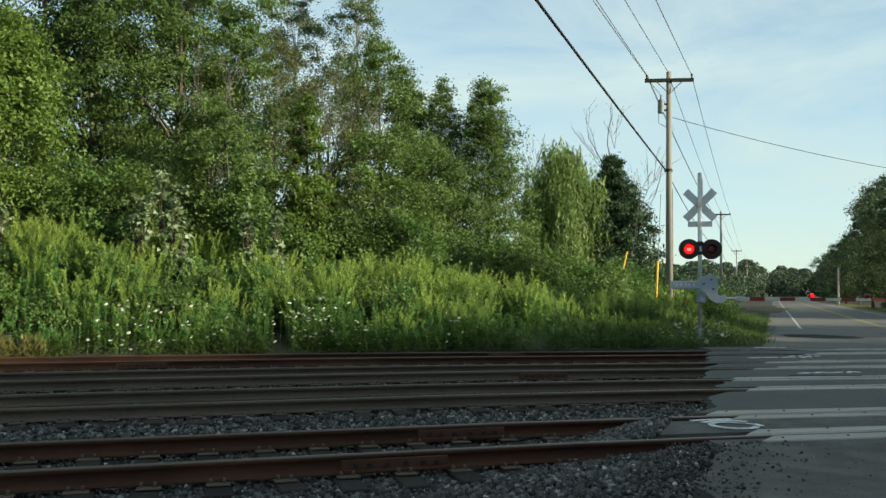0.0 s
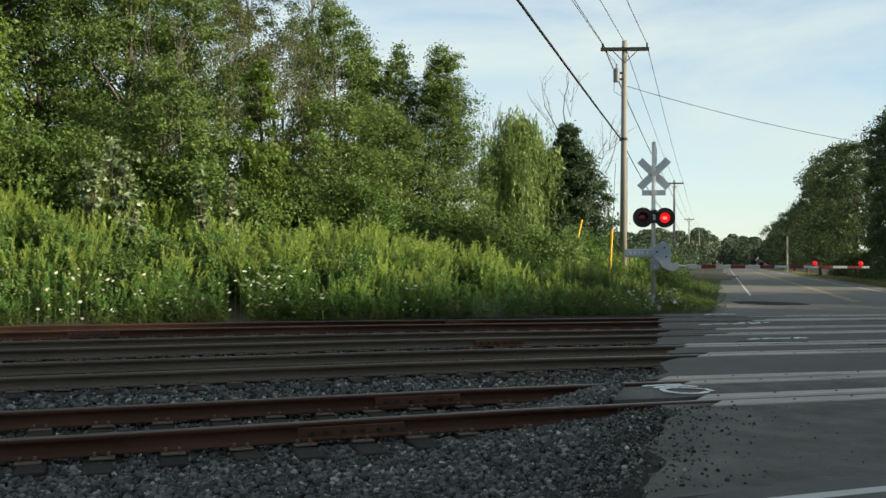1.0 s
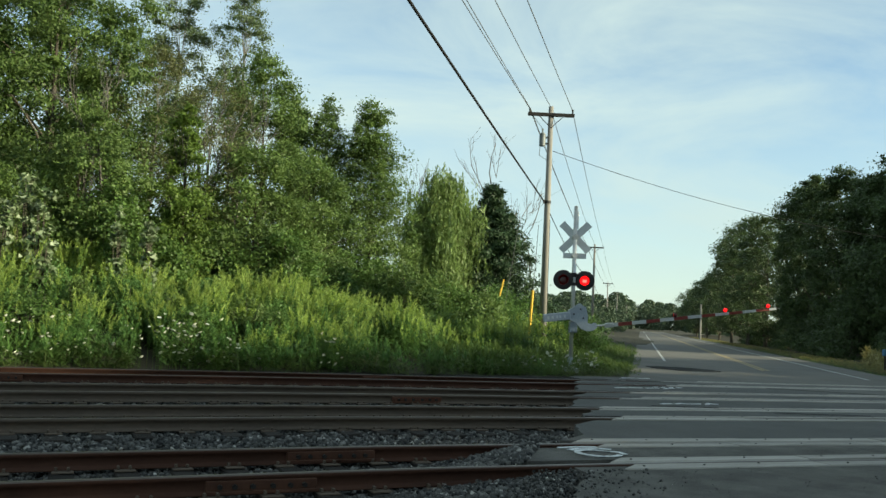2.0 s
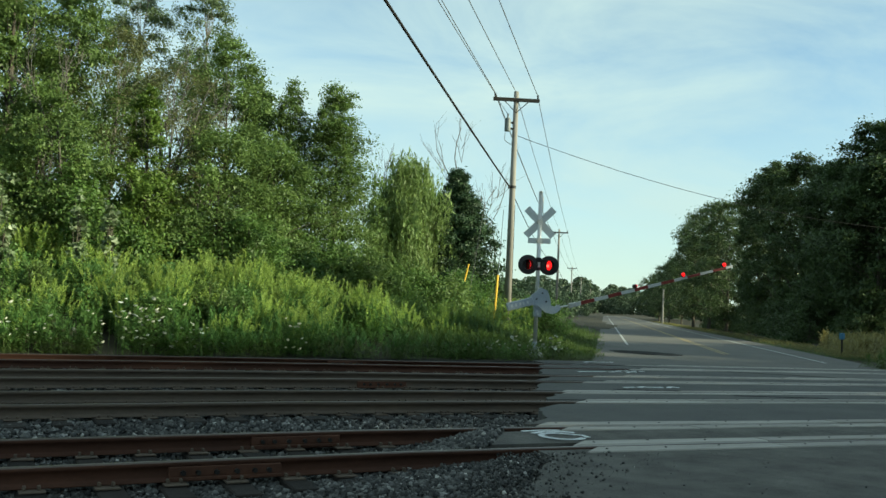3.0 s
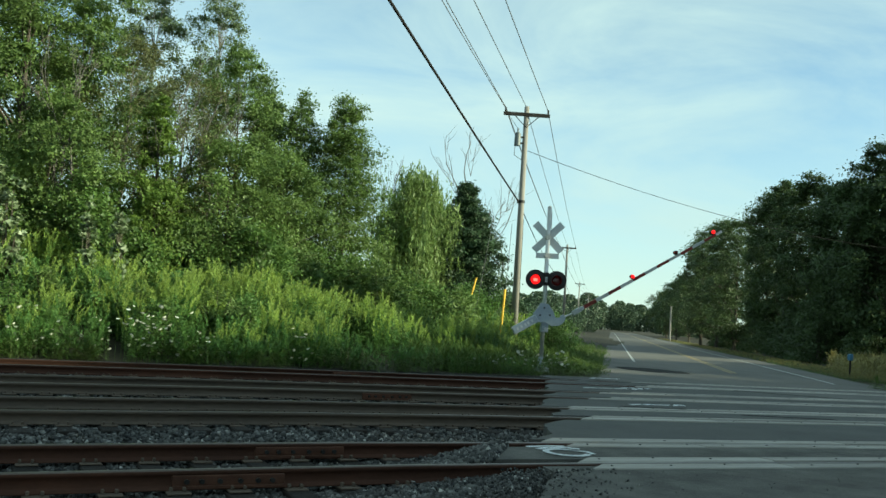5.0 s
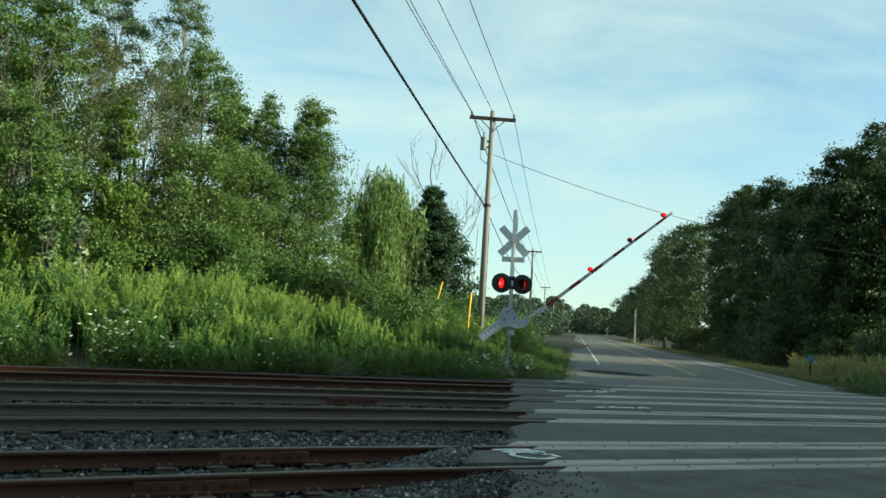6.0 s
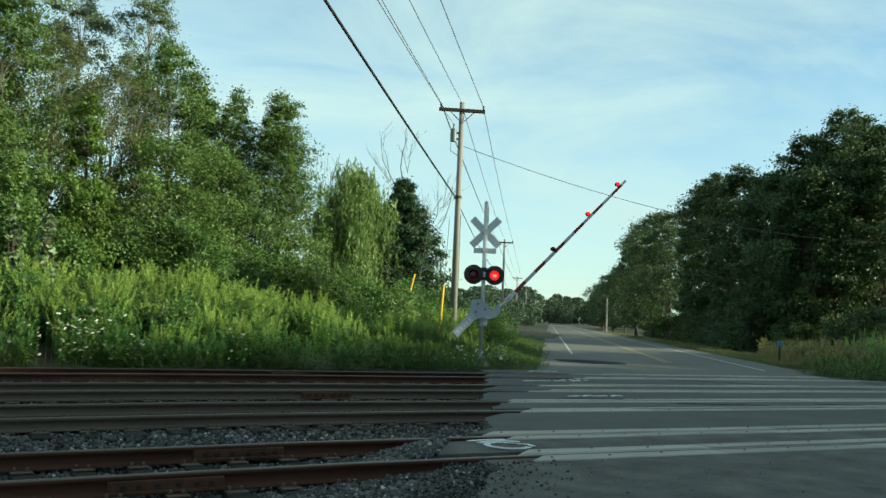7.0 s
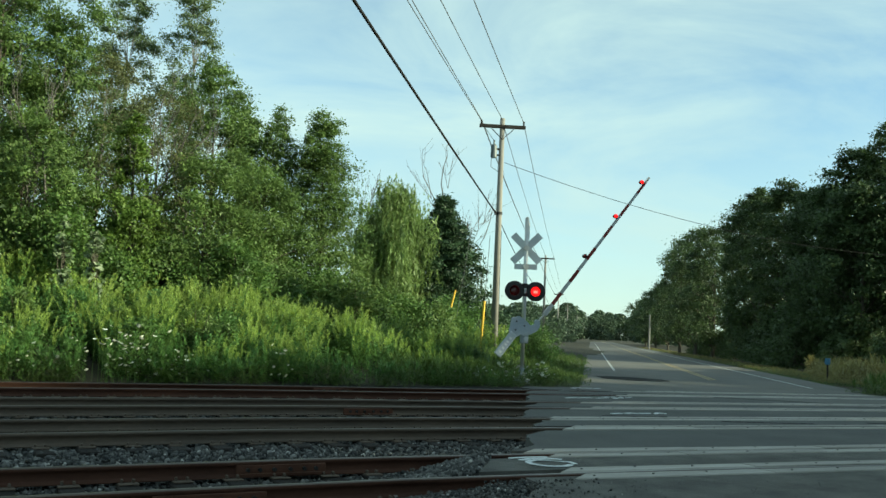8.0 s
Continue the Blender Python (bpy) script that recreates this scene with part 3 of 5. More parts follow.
# ---- the crossing signal ----
def make_signal():
    mx, my = 15.891, 24.258
    sig = tagged(empty("crossing_signal", mx, my, 0.0, -17.0), "grey railway crossing signal with red lamps and rising gate", "crossing signal")
    bm = bmesh.new()
    rod(bm, (0, 0, -0.1), (0, 0, 5.15), 0.064, n=16)
    rod(bm, (0, 0, 5.15), (0, 0, 5.20), 0.07, 0.03, n=16)
    part("mast", bm, GALV, sig, "galvanised steel mast", True)
    bm = bmesh.new()
    box(bm, -0.22, 0.22, -0.22, 0.22, -0.12, 0.12, 0.03)
    rod(bm, (0, 0, 0.1), (0, 0, 0.42), 0.14, 0.085, n=12)
    part("mast_base", bm, GREYPAINT, sig, "grey cast base")
    turn = -20.0  # the signs face up the road
    for k in (-1, 1):
        bm = bmesh.new()
        box(bm, -0.61, 0.61, 0.075 + 0.008 * k, 0.081 + 0.008 * k, -0.115, 0.115, 0.0, pose(0, 0, 4.20, 0, 45 * k, 0))
        part("crossbuck_blade", bm, ALU, sig, "bare grey back of a crossbuck blade").matrix_basis = pose(0, 0, 0, 0, 0, turn)
    bm = bmesh.new()
    box(bm, -0.36, 0.36, 0.07, 0.076, 3.53, 3.70, 0.0)
    part("number_of_tracks_plate", bm, ALU, sig, "bare grey back of a plate").matrix_basis = pose(0, 0, 0, 0, 0, turn)
    bm = bmesh.new()
    rod(bm, (0, -0.07, 4.20), (0, 0.1, 4.20), 0.09, n=10)
    part("sign_bracket", bm, GALV, sig)
    bm = bmesh.new()
    rod(bm, (0, -0.07, 3.61), (0, 0.1, 3.61), 0.085, n=10)
    part("sign_bracket", bm, GALV, sig)
    bm = bmesh.new()
    rod(bm, (0.07, -0.02, 4.5), (0.07, -0.02, 5.02), 0.02, n=8)
    part("conduit", bm, GALV, sig)
    bm = bmesh.new()
    rod(bm, (-0.40, -0.02, 3.01), (0.40, -0.02, 3.01), 0.025, n=8)
    box(bm, -0.09, 0.09, -0.09, 0.09, 2.94, 3.08, 0.02)
    rod(bm, (0, 0, 2.67), (0, 0, 2.77), 0.08, n=12)
    part("lamp_crossarm", bm, BLACK, sig)
    lenses = []
    for k in (-1, 1):
        lamp_bm = bmesh.new()
        # round backing board with a turned rim, dished towards the lens
        n = 36
        rings = [(0.0, 0.02), (0.155, 0.02), (0.165, -0.03), (0.295, -0.012), (0.31, -0.02), (0.31, 0.0), (0.17, 0.03), (0.15, 0.14), (0.0, 0.16)]
        prev = None
        for r, d in rings:
            ring = [lamp_bm.verts.new((r * math.cos(a), d, r * math.sin(a))) for a in np.linspace(0, 2 * math.pi, n, endpoint=False)] if r else [lamp_bm.verts.new((0, d, 0))]
            if prev:
                if len(prev) == 1:
                    for i in range(n):
                        lamp_bm.faces.new((prev[0], ring[i], ring[(i + 1) % n]))
                elif len(ring) == 1:
                    for i in range(n):
                        lamp_bm.faces.new((prev[i], prev[(i + 1) % n], ring[0]))
                else:
                    for i in range(n):
                        lamp_bm.faces.new((prev[i], prev[(i + 1) % n], ring[(i + 1) % n], ring[i]))
            prev = ring
        # hood over the lens
        for i in range(18):
            a0, a1 = math.pi * (i - 1) / 16, math.pi * i / 16
            q = [(0.165, -0.03), (0.165, -0.24)]
            vs = [lamp_bm.verts.new((r * math.cos(a), d if d > -0.1 else d * (0.35 + 0.65 * max(0, math.sin(a))), r * math.sin(a))) for a, r, d in
                  ((a0, *q[0]), (a1, *q[0]), (a1, *q[1]), (a0, *q[1]))]
            lamp_bm.faces.new(vs)
        bmesh.ops.remove_doubles(lamp_bm, verts=lamp_bm.verts, dist=0.0005)
        lamp = part("signal_lamp", lamp_bm, BLACK, sig, "round black backing board with hooded red lamp")
        lamp.matrix_basis = pose(0.345 * k, -0.04, 2.84, 0, 0, -13)
        bm = bmesh.new()
        bmesh.ops.create_uvsphere(bm, u_segments=28, v_segments=16, radius=0.15)
        bmesh.ops.scale(bm, vec=(1, 0.32, 1), verts=bm.verts)
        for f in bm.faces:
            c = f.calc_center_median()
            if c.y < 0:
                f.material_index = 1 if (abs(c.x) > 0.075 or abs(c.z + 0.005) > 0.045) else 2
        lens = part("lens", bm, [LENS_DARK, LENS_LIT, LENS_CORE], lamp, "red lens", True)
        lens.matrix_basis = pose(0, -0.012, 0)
        lenses.append(lens)
    # gate mechanism fixed to the mast
    bm = bmesh.new()
    box(bm, -0.12, 0.12, -0.20, -0.05, 1.20, 1.56, 0.02)
    rod(bm, (0, -0.26, 1.33), (0, 0.16, 1.33), 0.07, n=12)
    for z in (1.22, 1.48):
        box(bm, -0.09, 0.09, -0.1, 0.09, z, z + 0.06, 0.01)
    part("gate_mechanism", bm, GREYPAINT, sig, "grey gate mechanism box")
    # what turns with the arm: built lying along x about the pivot
    bm = bmesh.new()
    prof = [(-0.15, 0.28), (-0.15, 0.58), (0.02, 0.66), (0.24, 0.77), (0.43, 0.62), (0.46, 0.36), (0.43, 0.14), (0.56, 0.08), (0.62, 0.13), (0.71, 0.11), (0.71, -0.04), (0.56, -0.12), (0.40, -0.12), (0.20, -0.02), (0.02, 0.22)]
    a = [bm.verts.new((x, -0.33, z)) for x, z in prof]
    b = [bm.verts.new((x, -0.27, z)) for x, z in prof]
    bm.faces.new(a)
    bm.faces.new(b[::-1])
    for i in range(len(prof)):
        j = (i + 1) % len(prof)
        bm.faces.new((a[i], b[i], b[j], a[j]))
    arm = part("gate_arm", bm, GREYPAINT, sig, "grey gate arm bracket")
    bm = bmesh.new()
    box(bm, -0.96, -0.10, -0.36, -0.24, 0.29, 0.54, 0.02)
    part("counterweight", bm, GREYPAINT, arm, "grey counterweight with a faded plate")
    bm = bmesh.new()
    for bx in (-0.84, -0.70, -0.56, -0.46, -0.32):
        box(bm, bx, bx + 0.06, -0.367, -0.361, 0.37, 0.46)
    tagged(part("stencil_bars", bm, ALU, arm, "pale unreadable stencil marks"), kind="stuff")
    bm = bmesh.new()
    for bx, bz in ((0.25, 0.58), (0.30, 0.30), (0.02, 0.45)):
        rod(bm, (bx, -0.35, bz), (bx, -0.33, bz), 0.028, n=8)
    tagged(part("pivot_bolts", bm, BOLT, arm, "dark bolt heads"), kind="stuff")
    bm = bmesh.new()
    rod(bm, (0.66, -0.30, 0.035), (1.12, -0.30, 0.0), 0.028, n=8)
    box(bm, 0.98, 1.26, -0.335, -0.27, -0.075, 0.075, 0.012)
    part("arm_adapter", bm, GALV, arm, "bare metal sleeve at the boom's foot")
    tip = 6.70
    x, k = 1.0, 0
    bm = bmesh.new()
    while x < tip - 0.02:
        w = 0.46 if k else 0.40
        x1 = min(x + w, tip)
        h0, h1 = 0.062 - 0.026 * x / tip, 0.062 - 0.026 * x1 / tip
        vs = [bm.verts.new(p) for p in ((x, -0.325, -h0), (x1, -0.325, -h1), (x1, -0.325, h1), (x, -0.325, h0), (x, -0.28, -h0), (x1, -0.28, -h1), (x1, -0.28, h1), (x, -0.28, h0))]
        for q in ((0, 1, 2, 3), (7, 6, 5, 4), (0, 4, 5, 1), (1, 5, 6, 2), (2, 6, 7, 3), (3, 7, 4, 0)):
            bm.faces.new([vs[i] for i in q]).material_index = k % 2
        x, k = x1, k + 1
    bmesh.ops.remove_doubles(bm, verts=bm.verts, dist=0.0005)
    part("arm_boom", bm, [ARM_W, ARM_R], arm, "tapered red and white striped boom")
    arm_lenses = []
    for lx in (3.28, 4.95, 6.40):
        bm = bmesh.new()
        box(bm, lx - 0.05, lx + 0.05, -0.33, -0.27, 0.03, 0.07, 0.008)
        rod(bm, (lx, -0.36, 0.115), (lx, -0.24, 0.115), 0.066, n=14)
        part("arm_lamp", bm, BLACK, arm)
        bm = bmesh.new()
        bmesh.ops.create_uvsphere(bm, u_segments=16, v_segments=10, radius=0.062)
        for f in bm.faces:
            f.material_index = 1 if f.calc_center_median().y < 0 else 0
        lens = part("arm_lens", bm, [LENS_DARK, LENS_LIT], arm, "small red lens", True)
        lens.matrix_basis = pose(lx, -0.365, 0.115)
        arm_lenses.append(lens)
    return arm, lenses, arm_lenses


# ---- poles and wires ----
def wire(name, a, b, sag, radius, mat, parent, label):
    a, b = np.array(a, float), np.array(b, float)
    t = np.linspace(0, 1, 40)[:, None]
    p = a + (b - a) * t
    p[:, 2] -= 4 * sag * (t * (1 - t))[:, 0]
    v, f = tubes(p[None], np.full((1, 40), radius), 6)
    me = soup(name, v, f, mat, parent, label)
    me.data.polygons.foreach_set("use_smooth", np.ones(len(me.data.polygons), bool))
    return me


POLES = [(20.35, 33.30, 10.75), (59.0, 86.0, 10.6), (111.0, 156.6, 10.6), (149.6, 206.5, 10.6), (225.0, 304.0, 10.6), (330.0, 440.0, 10.6)]
POLE_DIR = Vector((UX, UY, 0))


def make_poles():
    for k, (px, py, top) in enumerate(POLES):
        z0 = float(land(px, py))
        pole = tagged(empty("utility_pole", px, py, z0), "weathered wooden utility pole with a crossarm" + (" and transformer" if k == 0 else " beside the road"), "utility pole", "poles along the road")
        h = top - z0
        bm = bmesh.new()
        rod(bm, (0, 0, -0.3), (0, 0, h), 0.165, 0.105, n=14)
        part("shaft", bm, POLE, pole, "", True)
        bm = bmesh.new()
        box(bm, -1.0, 1.0, -0.16, -0.05, h - 0.45, h - 0.30, 0.01)
        arm = part("crossarm", bm, POLE_DARK, pole, "dark wooden crossarm")
        arm.matrix_basis = pose(0, 0, 0, 0, 0, -25)
        bm = bmesh.new()
        for sx in (-0.92, 0.92):
            rod(bm, (sx, -0.1, h - 0.30), (sx, -0.1, h - 0.12), 0.03, 0.045, n=8)
            part("insulator", bm, POLE_DARK, arm)
            bm = bmesh.new()
        for sx in (-0.55, 0.55):
            rod(bm, (sx, -0.17, h - 0.42), (0, -0.15, h - 0.95), 0.018, n=6)
            part("brace", bm, POLE_DARK, arm)
            bm = bmesh.new()
        bm.free()
        if k == 0:
            bm = bmesh.new()
            rod(bm, (-0.33, -0.06, h - 1.74), (-0.33, -0.06, h - 1.22), 0.135, n=18)
            rod(bm, (-0.33, -0.06, h - 1.22), (-0.33, -0.06, h - 1.16), 0.135, 0.07, n=18)
            rod(bm, (-0.33, -0.06, h - 1.16), (-0.33, -0.06, h - 0.98), 0.03, 0.042, n=8)
            rod(bm, (-0.33, -0.06, h - 1.0), (-0.85, -0.1, h - 0.35), 0.010, n=5)
            rod(bm, (-0.42, -0.06, h - 1.70), (-0.44, -0.1, h - 2.15), 0.014, n=5)
            rod(bm, (-0.44, -0.1, h - 2.15), (-0.10, -0.05, h - 2.35), 0.014, n=5)
            tank = part("transformer", bm, TANK, pole, "grey transformer can", False)
            tank.matrix_basis = pose(0, 0, 0, 0, 0, -25)
            bm = bmesh.new()
            box(bm, -0.24, -0.06, -0.1, 0.0, h - 1.40, h - 1.33, 0.006)
            part("bracket", bm, BLACK, pole).matrix_basis = pose(0, 0, 0, 0, 0, -25)
            bm = bmesh.new()
            box(bm, -0.24, -0.06, -0.1, 0.0, h - 1.66, h - 1.59, 0.006)
            part("bracket", bm, BLACK, pole).matrix_basis = pose(0, 0, 0, 0, 0, -25)
            bm = bmesh.new()
            rod(bm, (0, 0, 6.55 - z0), (0, 0, 6.67 - z0), 0.15, n=14)
            box(bm, -0.2, -0.12, -0.05, 0.05, 6.53 - z0, 6.69 - z0, 0.01)
            part("cable_band", bm, BLACK, pole)
            bm = bmesh.new()
            rod(bm, (0.12, -0.1, 0), (0.10, -0.08, 5.6), 0.02, n=6)
            part("ground_wire_cover", bm, POLE_DARK, pole)
    # conductors: one line of poles, with the one before standing behind the camera
    ends = [(-18.5, -17.5, 10.75)] + POLES
    side = Vector((math.cos(radians(-25)), math.sin(radians(-25)), 0))
    for k in range(4):
        a, b = Vector(ends[k]), Vector(ends[k + 1])
        for off, apart, up in ((-0.92, 0.35, -0.12), (-0.88, 0.80, -0.14), (-0.06, 0.30, 0.05), (0.92, 0.47, -0.12)):
            o = side * off + Vector((0, 0, up))
            w = wire("power_wire", a + o + (Vector((-1.1, 0.8, 0)) + side * apart if k == 0 else Vector()), b + o, 0.35, 0.015, WIRE_GREY, None, "")
            tagged(w, "thin grey power wire between the poles", "wire", "wires along the road")
        o = Vector((-0.15, 0, 6.61 - 10.75))
        w = wire("telephone_cable", a + o + (Vector((0.36, -0.28, 1.0)) if k == 0 else Vector()), b + o, 0.2 if k == 0 else 0.7, 0.032 if k == 0 else 0.022, WIRE, None, "")
        tagged(w, "thick black telephone cable slung between the poles", "cable", "wires along the road")
    a = Vector((20.45, 33.20, 8.82))
    w = wire("service_wire", a, (50.3, 32.7, 7.0), 1.0, 0.012, WIRE, None, "")
    tagged(w, "black service wire crossing over the road", "wire")
    for (x, y, lean, ln, z, r) in ((18.32, 31.0, 3, 2.35, 0.1, 0.045), (17.6, 32.2, 14, 0.75, 2.1, 0.034)):
        z0 = float(land(x, y)) + z
        g = tagged(empty("guy_wire", x, y, z0), "slanting guy wire in a yellow plastic guard tube", "guy wire", "guy wires of the pole")
        bm = bmesh.new()
        rod(bm, (0, 0, 0.0), (math.sin(radians(lean)) * ln, 0, ln), r, n=10)
        part("guard_tube", bm, YELLOW, g, "yellow plastic tube")
        bm = bmesh.new()
        rod(bm, (0, 0, -z - 0.2), (math.sin(radians(lean)) * (ln + 2.6), 0, ln + 2.6), 0.012, n=6)
        part("strand", bm, WIRE_GREY, g)
    # short post by the right verge, far up the road
    x, y = 160 * math.sin(radians(40.9)), 160 * math.cos(radians(40.9))
    pole = tagged(empty("utility_pole", x, y, float(land(x, y))), "short grey wooden pole on the verge", "utility pole")
    bm = bmesh.new()
    rod(bm, (0, 0, -0.2), (0, 0, 6.0), 0.17, 0.13, n=10)
    part("shaft", bm, POLE, pole)


# ---- vegetation ----
def envelope(shape, t):
    """The crown's half width at height t (0 its foot, 1 its top), as a share of its spread."""
    if shape == "round":
        return np.sqrt(np.clip(1 - (2 * t - 0.95) ** 2 / 1.12, 0.02, 1))
    if shape == "column":
        return np.clip(np.minimum(np.sin(np.pi * np.clip(0.12 + 0.85 * t, 0, 1)) ** 0.6, (1.02 - t) * 2.0), 0.03, 1)
    if shape == "spire":
        return np.clip(1.02 - t, 0.02, 1) ** 0.8 * np.clip(0.45 + 2.2 * t, 0, 1)
    if shape == "cone":
        return np.clip(1.02 - t, 0.04, 1) ** 0.85
    return np.sqrt(np.clip(1 - t ** 2, 0.05, 1))


def tree(name, label, x, y, height, spread, foot, clumps, leaves, size, mat, seed, shape="round", clump_r=0.6, bark=BARK, wide=0.62, group=""):
    rng = np.random.default_rng(seed)
    z0 = float(land(x, y))
    thing = tagged(empty(name, x, y, z0 - 0.05, rng.uniform(0, 360)), label, "tree", group)
    ch = height - foot
    t = rng.uniform(0, 1, clumps) ** 0.9
    ang = rng.uniform(0, 2 * np.pi, clumps)
    lob = 1 + 0.22 * np.sin(3 * ang + seed) + 0.15 * np.sin(7 * t + 2 * ang)
    rad = envelope(shape, t) * spread * lob * rng.uniform(0.12, 1, clumps) ** (0.4 if shape == "round" else 0.55)
    if shape == "cone":
        levels = 14
        t = np.clip((np.floor(t * levels) + rng.normal(0.35, 0.24, clumps)) / levels, 0, 1)
        bough = 0.72 + 0.28 * np.sin(5 * ang + 2.4 * np.floor(t * levels))
        rad = envelope(shape, t) * spread * bough * rng.uniform(0.05, 1, clumps) ** 0.6
        t = t - 0.035 * rad / spread
    c = np.stack([rad * np.cos(ang), rad * np.sin(ang), foot + ch * t], -1)
    if shape in ("round", "spire", "column"):
        # push crowded clumps apart, so that gaps open between the boughs
        for _ in range(5):
            gap = c[:, None] - c[None]
            far = np.linalg.norm(gap, axis=2) + np.eye(clumps) * 9
            near = far.argmin(1)
            m = far.min(1)
            c += gap[np.arange(clumps), near] / m[:, None] * np.clip(0.75 * clump_r - m, 0, 0.3)[:, None] * 0.5
    # trunk and limbs
    bend = rng.uniform(-0.25, 0.25, (2,)) * height / 12
    trunk_h = height * (0.93 if shape in ("cone", "column") else 0.78)
    hs = np.linspace(0, 1, 7)
    trunk = np.stack([bend[0] * np.sin(hs * 2.5), bend[1] * np.sin(hs * 3.1), hs * trunk_h], -1)
    v, f = tubes(trunk[None], (height * 0.014 * (1.15 - hs))[None], 9)
    limbs = min(clumps, 16 if shape == "willow" else 46)
    pick = rng.choice(clumps, limbs, replace=False)
    e = c[pick]
    ft = np.clip((e[:, 2] - 0.30 * np.hypot(e[:, 0], e[:, 1]) - 0.12 * ch) / trunk_h, 0.10, 0.97)
    st = np.stack([np.interp(ft, hs, trunk[:, 0]), np.interp(ft, hs, trunk[:, 1]), ft * trunk_h], -1)
    k = np.linspace(0, 1, 5)[None, :, None]
    p = st[:, None] + (e - st)[:, None] * k
    p[..., 2] += (0.12 * np.linalg.norm(e - st, axis=1))[:, None] * np.sin(k[..., 0] * np.pi)
    p += rng.normal(0, 0.04, p.shape) * k
    rr = height * 0.0055 * (1.1 - ft)[:, None] * (1.12 - k[..., 0])
    v2, f2 = tubes(p, np.maximum(rr, 0.008), 5)
    soup("trunk", np.concatenate([v, v2]), np.concatenate([f, f2 + len(v)]), bark, thing)
    if leaves:
        if shape not in ("willow", "cone"):
            leaves, size = int(leaves * 3.0), size * 0.62
        n = clumps * leaves
        q = unit(rng.normal(size=(n, 3)))
        q[:, 2] = np.where((q[:, 2] < -0.1) & (rng.uniform(0, 1, n) < 0.6), -q[:, 2], q[:, 2])
        spray = np.arctan2(q[:, 1], q[:, 0])
        turn = np.repeat(rng.uniform(0, 6.28, clumps), leaves)
        reach = 0.80 + 0.28 * np.sin(4 * spray + turn) + 0.22 * np.sin(7 * spray - 2 * turn)
        reach *= np.where(rng.uniform(0, 1, n) < 0.07, 1.45, 1.0)
        q *= (reach * rng.uniform(0.05, 1, n) ** 0.5 * clump_r)[:, None] * np.array([1, 1, 0.8])
        q[:, 2] -= 0.05 * np.hypot(q[:, 0], q[:, 1])
        q *= np.repeat(rng.uniform(0.55, 1.35, clumps) * (1.12 - (0.2 if shape == "round" else 0.55) * t ** 2), leaves)[:, None]
        cen = np.repeat(c, leaves, 0) + q
        if shape == "willow":
            strands = 9
            own = np.repeat(np.arange(clumps), leaves) * strands + rng.integers(0, strands, n)
            hang_at = rng.normal(0, 0.30, (clumps * strands, 3)) + np.repeat(c, strands, 0)
            long = rng.uniform(0.7, 2.6, clumps * strands)
            drop = rng.uniform(0, 1, n) * long[own]
            cen = hang_at[own] + rng.normal(0, 0.025, (n, 3))
            cen[:, 2] = np.maximum(cen[:, 2] - drop, 0.5)
        outw = unit(cen - np.array([0, 0, foot + 0.4 * ch]))
        if shape == "willow":
            v, f = leaf_quads(rng, cen, size * 1.9, size * 0.36, outw, 0.5, 0.0, 3.0)
        elif shape == "cone":
            v, f = leaf_quads(rng, cen, size * 1.3, size * 0.4, outw, 0.4, 0.6, 0.6)
        else:
            v, f = leaf_quads(rng, cen, size, size * wide, outw, 0.7, 0.5, 0.5, True)
        soup("crown", v, f, mat, thing)
    return thing


def bare_tree(x, y, height, seed, label="leafless grey dead tree"):
    rng = np.random.default_rng(seed)
    thing = tagged(empty("dead_tree", x, y, float(land(x, y)) - 0.05), label, "tree", "dead trees")
    paths, radii = [], []

    def grow(start, way, length, r, depth):
        k = np.linspace(0, 1, 5)[:, None]
        side = rng.normal(0, 0.10, 3) * length
        p = start + way * length * k + side * np.sin(k * np.pi) * 0.5
        paths.append(p)
        radii.append(r * (1.0 - 0.55 * k[:, 0]))
        if depth == 0:
            return
        for _ in range(rng.integers(3, 6)):
            u = rng.uniform(0.35, 1.0)
            w = way + rng.normal(0, 0.36, 3)
            w[2] = abs(w[2]) + 0.25
            grow(p[0] + (p[-1] - p[0]) * u, w / np.linalg.norm(w), length * rng.uniform(0.38, 0.58), r * 0.42, depth - 1)
    grow(np.zeros(3), np.array([0.03, 0, 1.0]), height * 0.62, height * 0.0075, 3)
    v, f = tubes(np.array(paths), np.maximum(np.array(radii), 0.006), 4)
    soup("trunk", v, f, DEAD, thing)


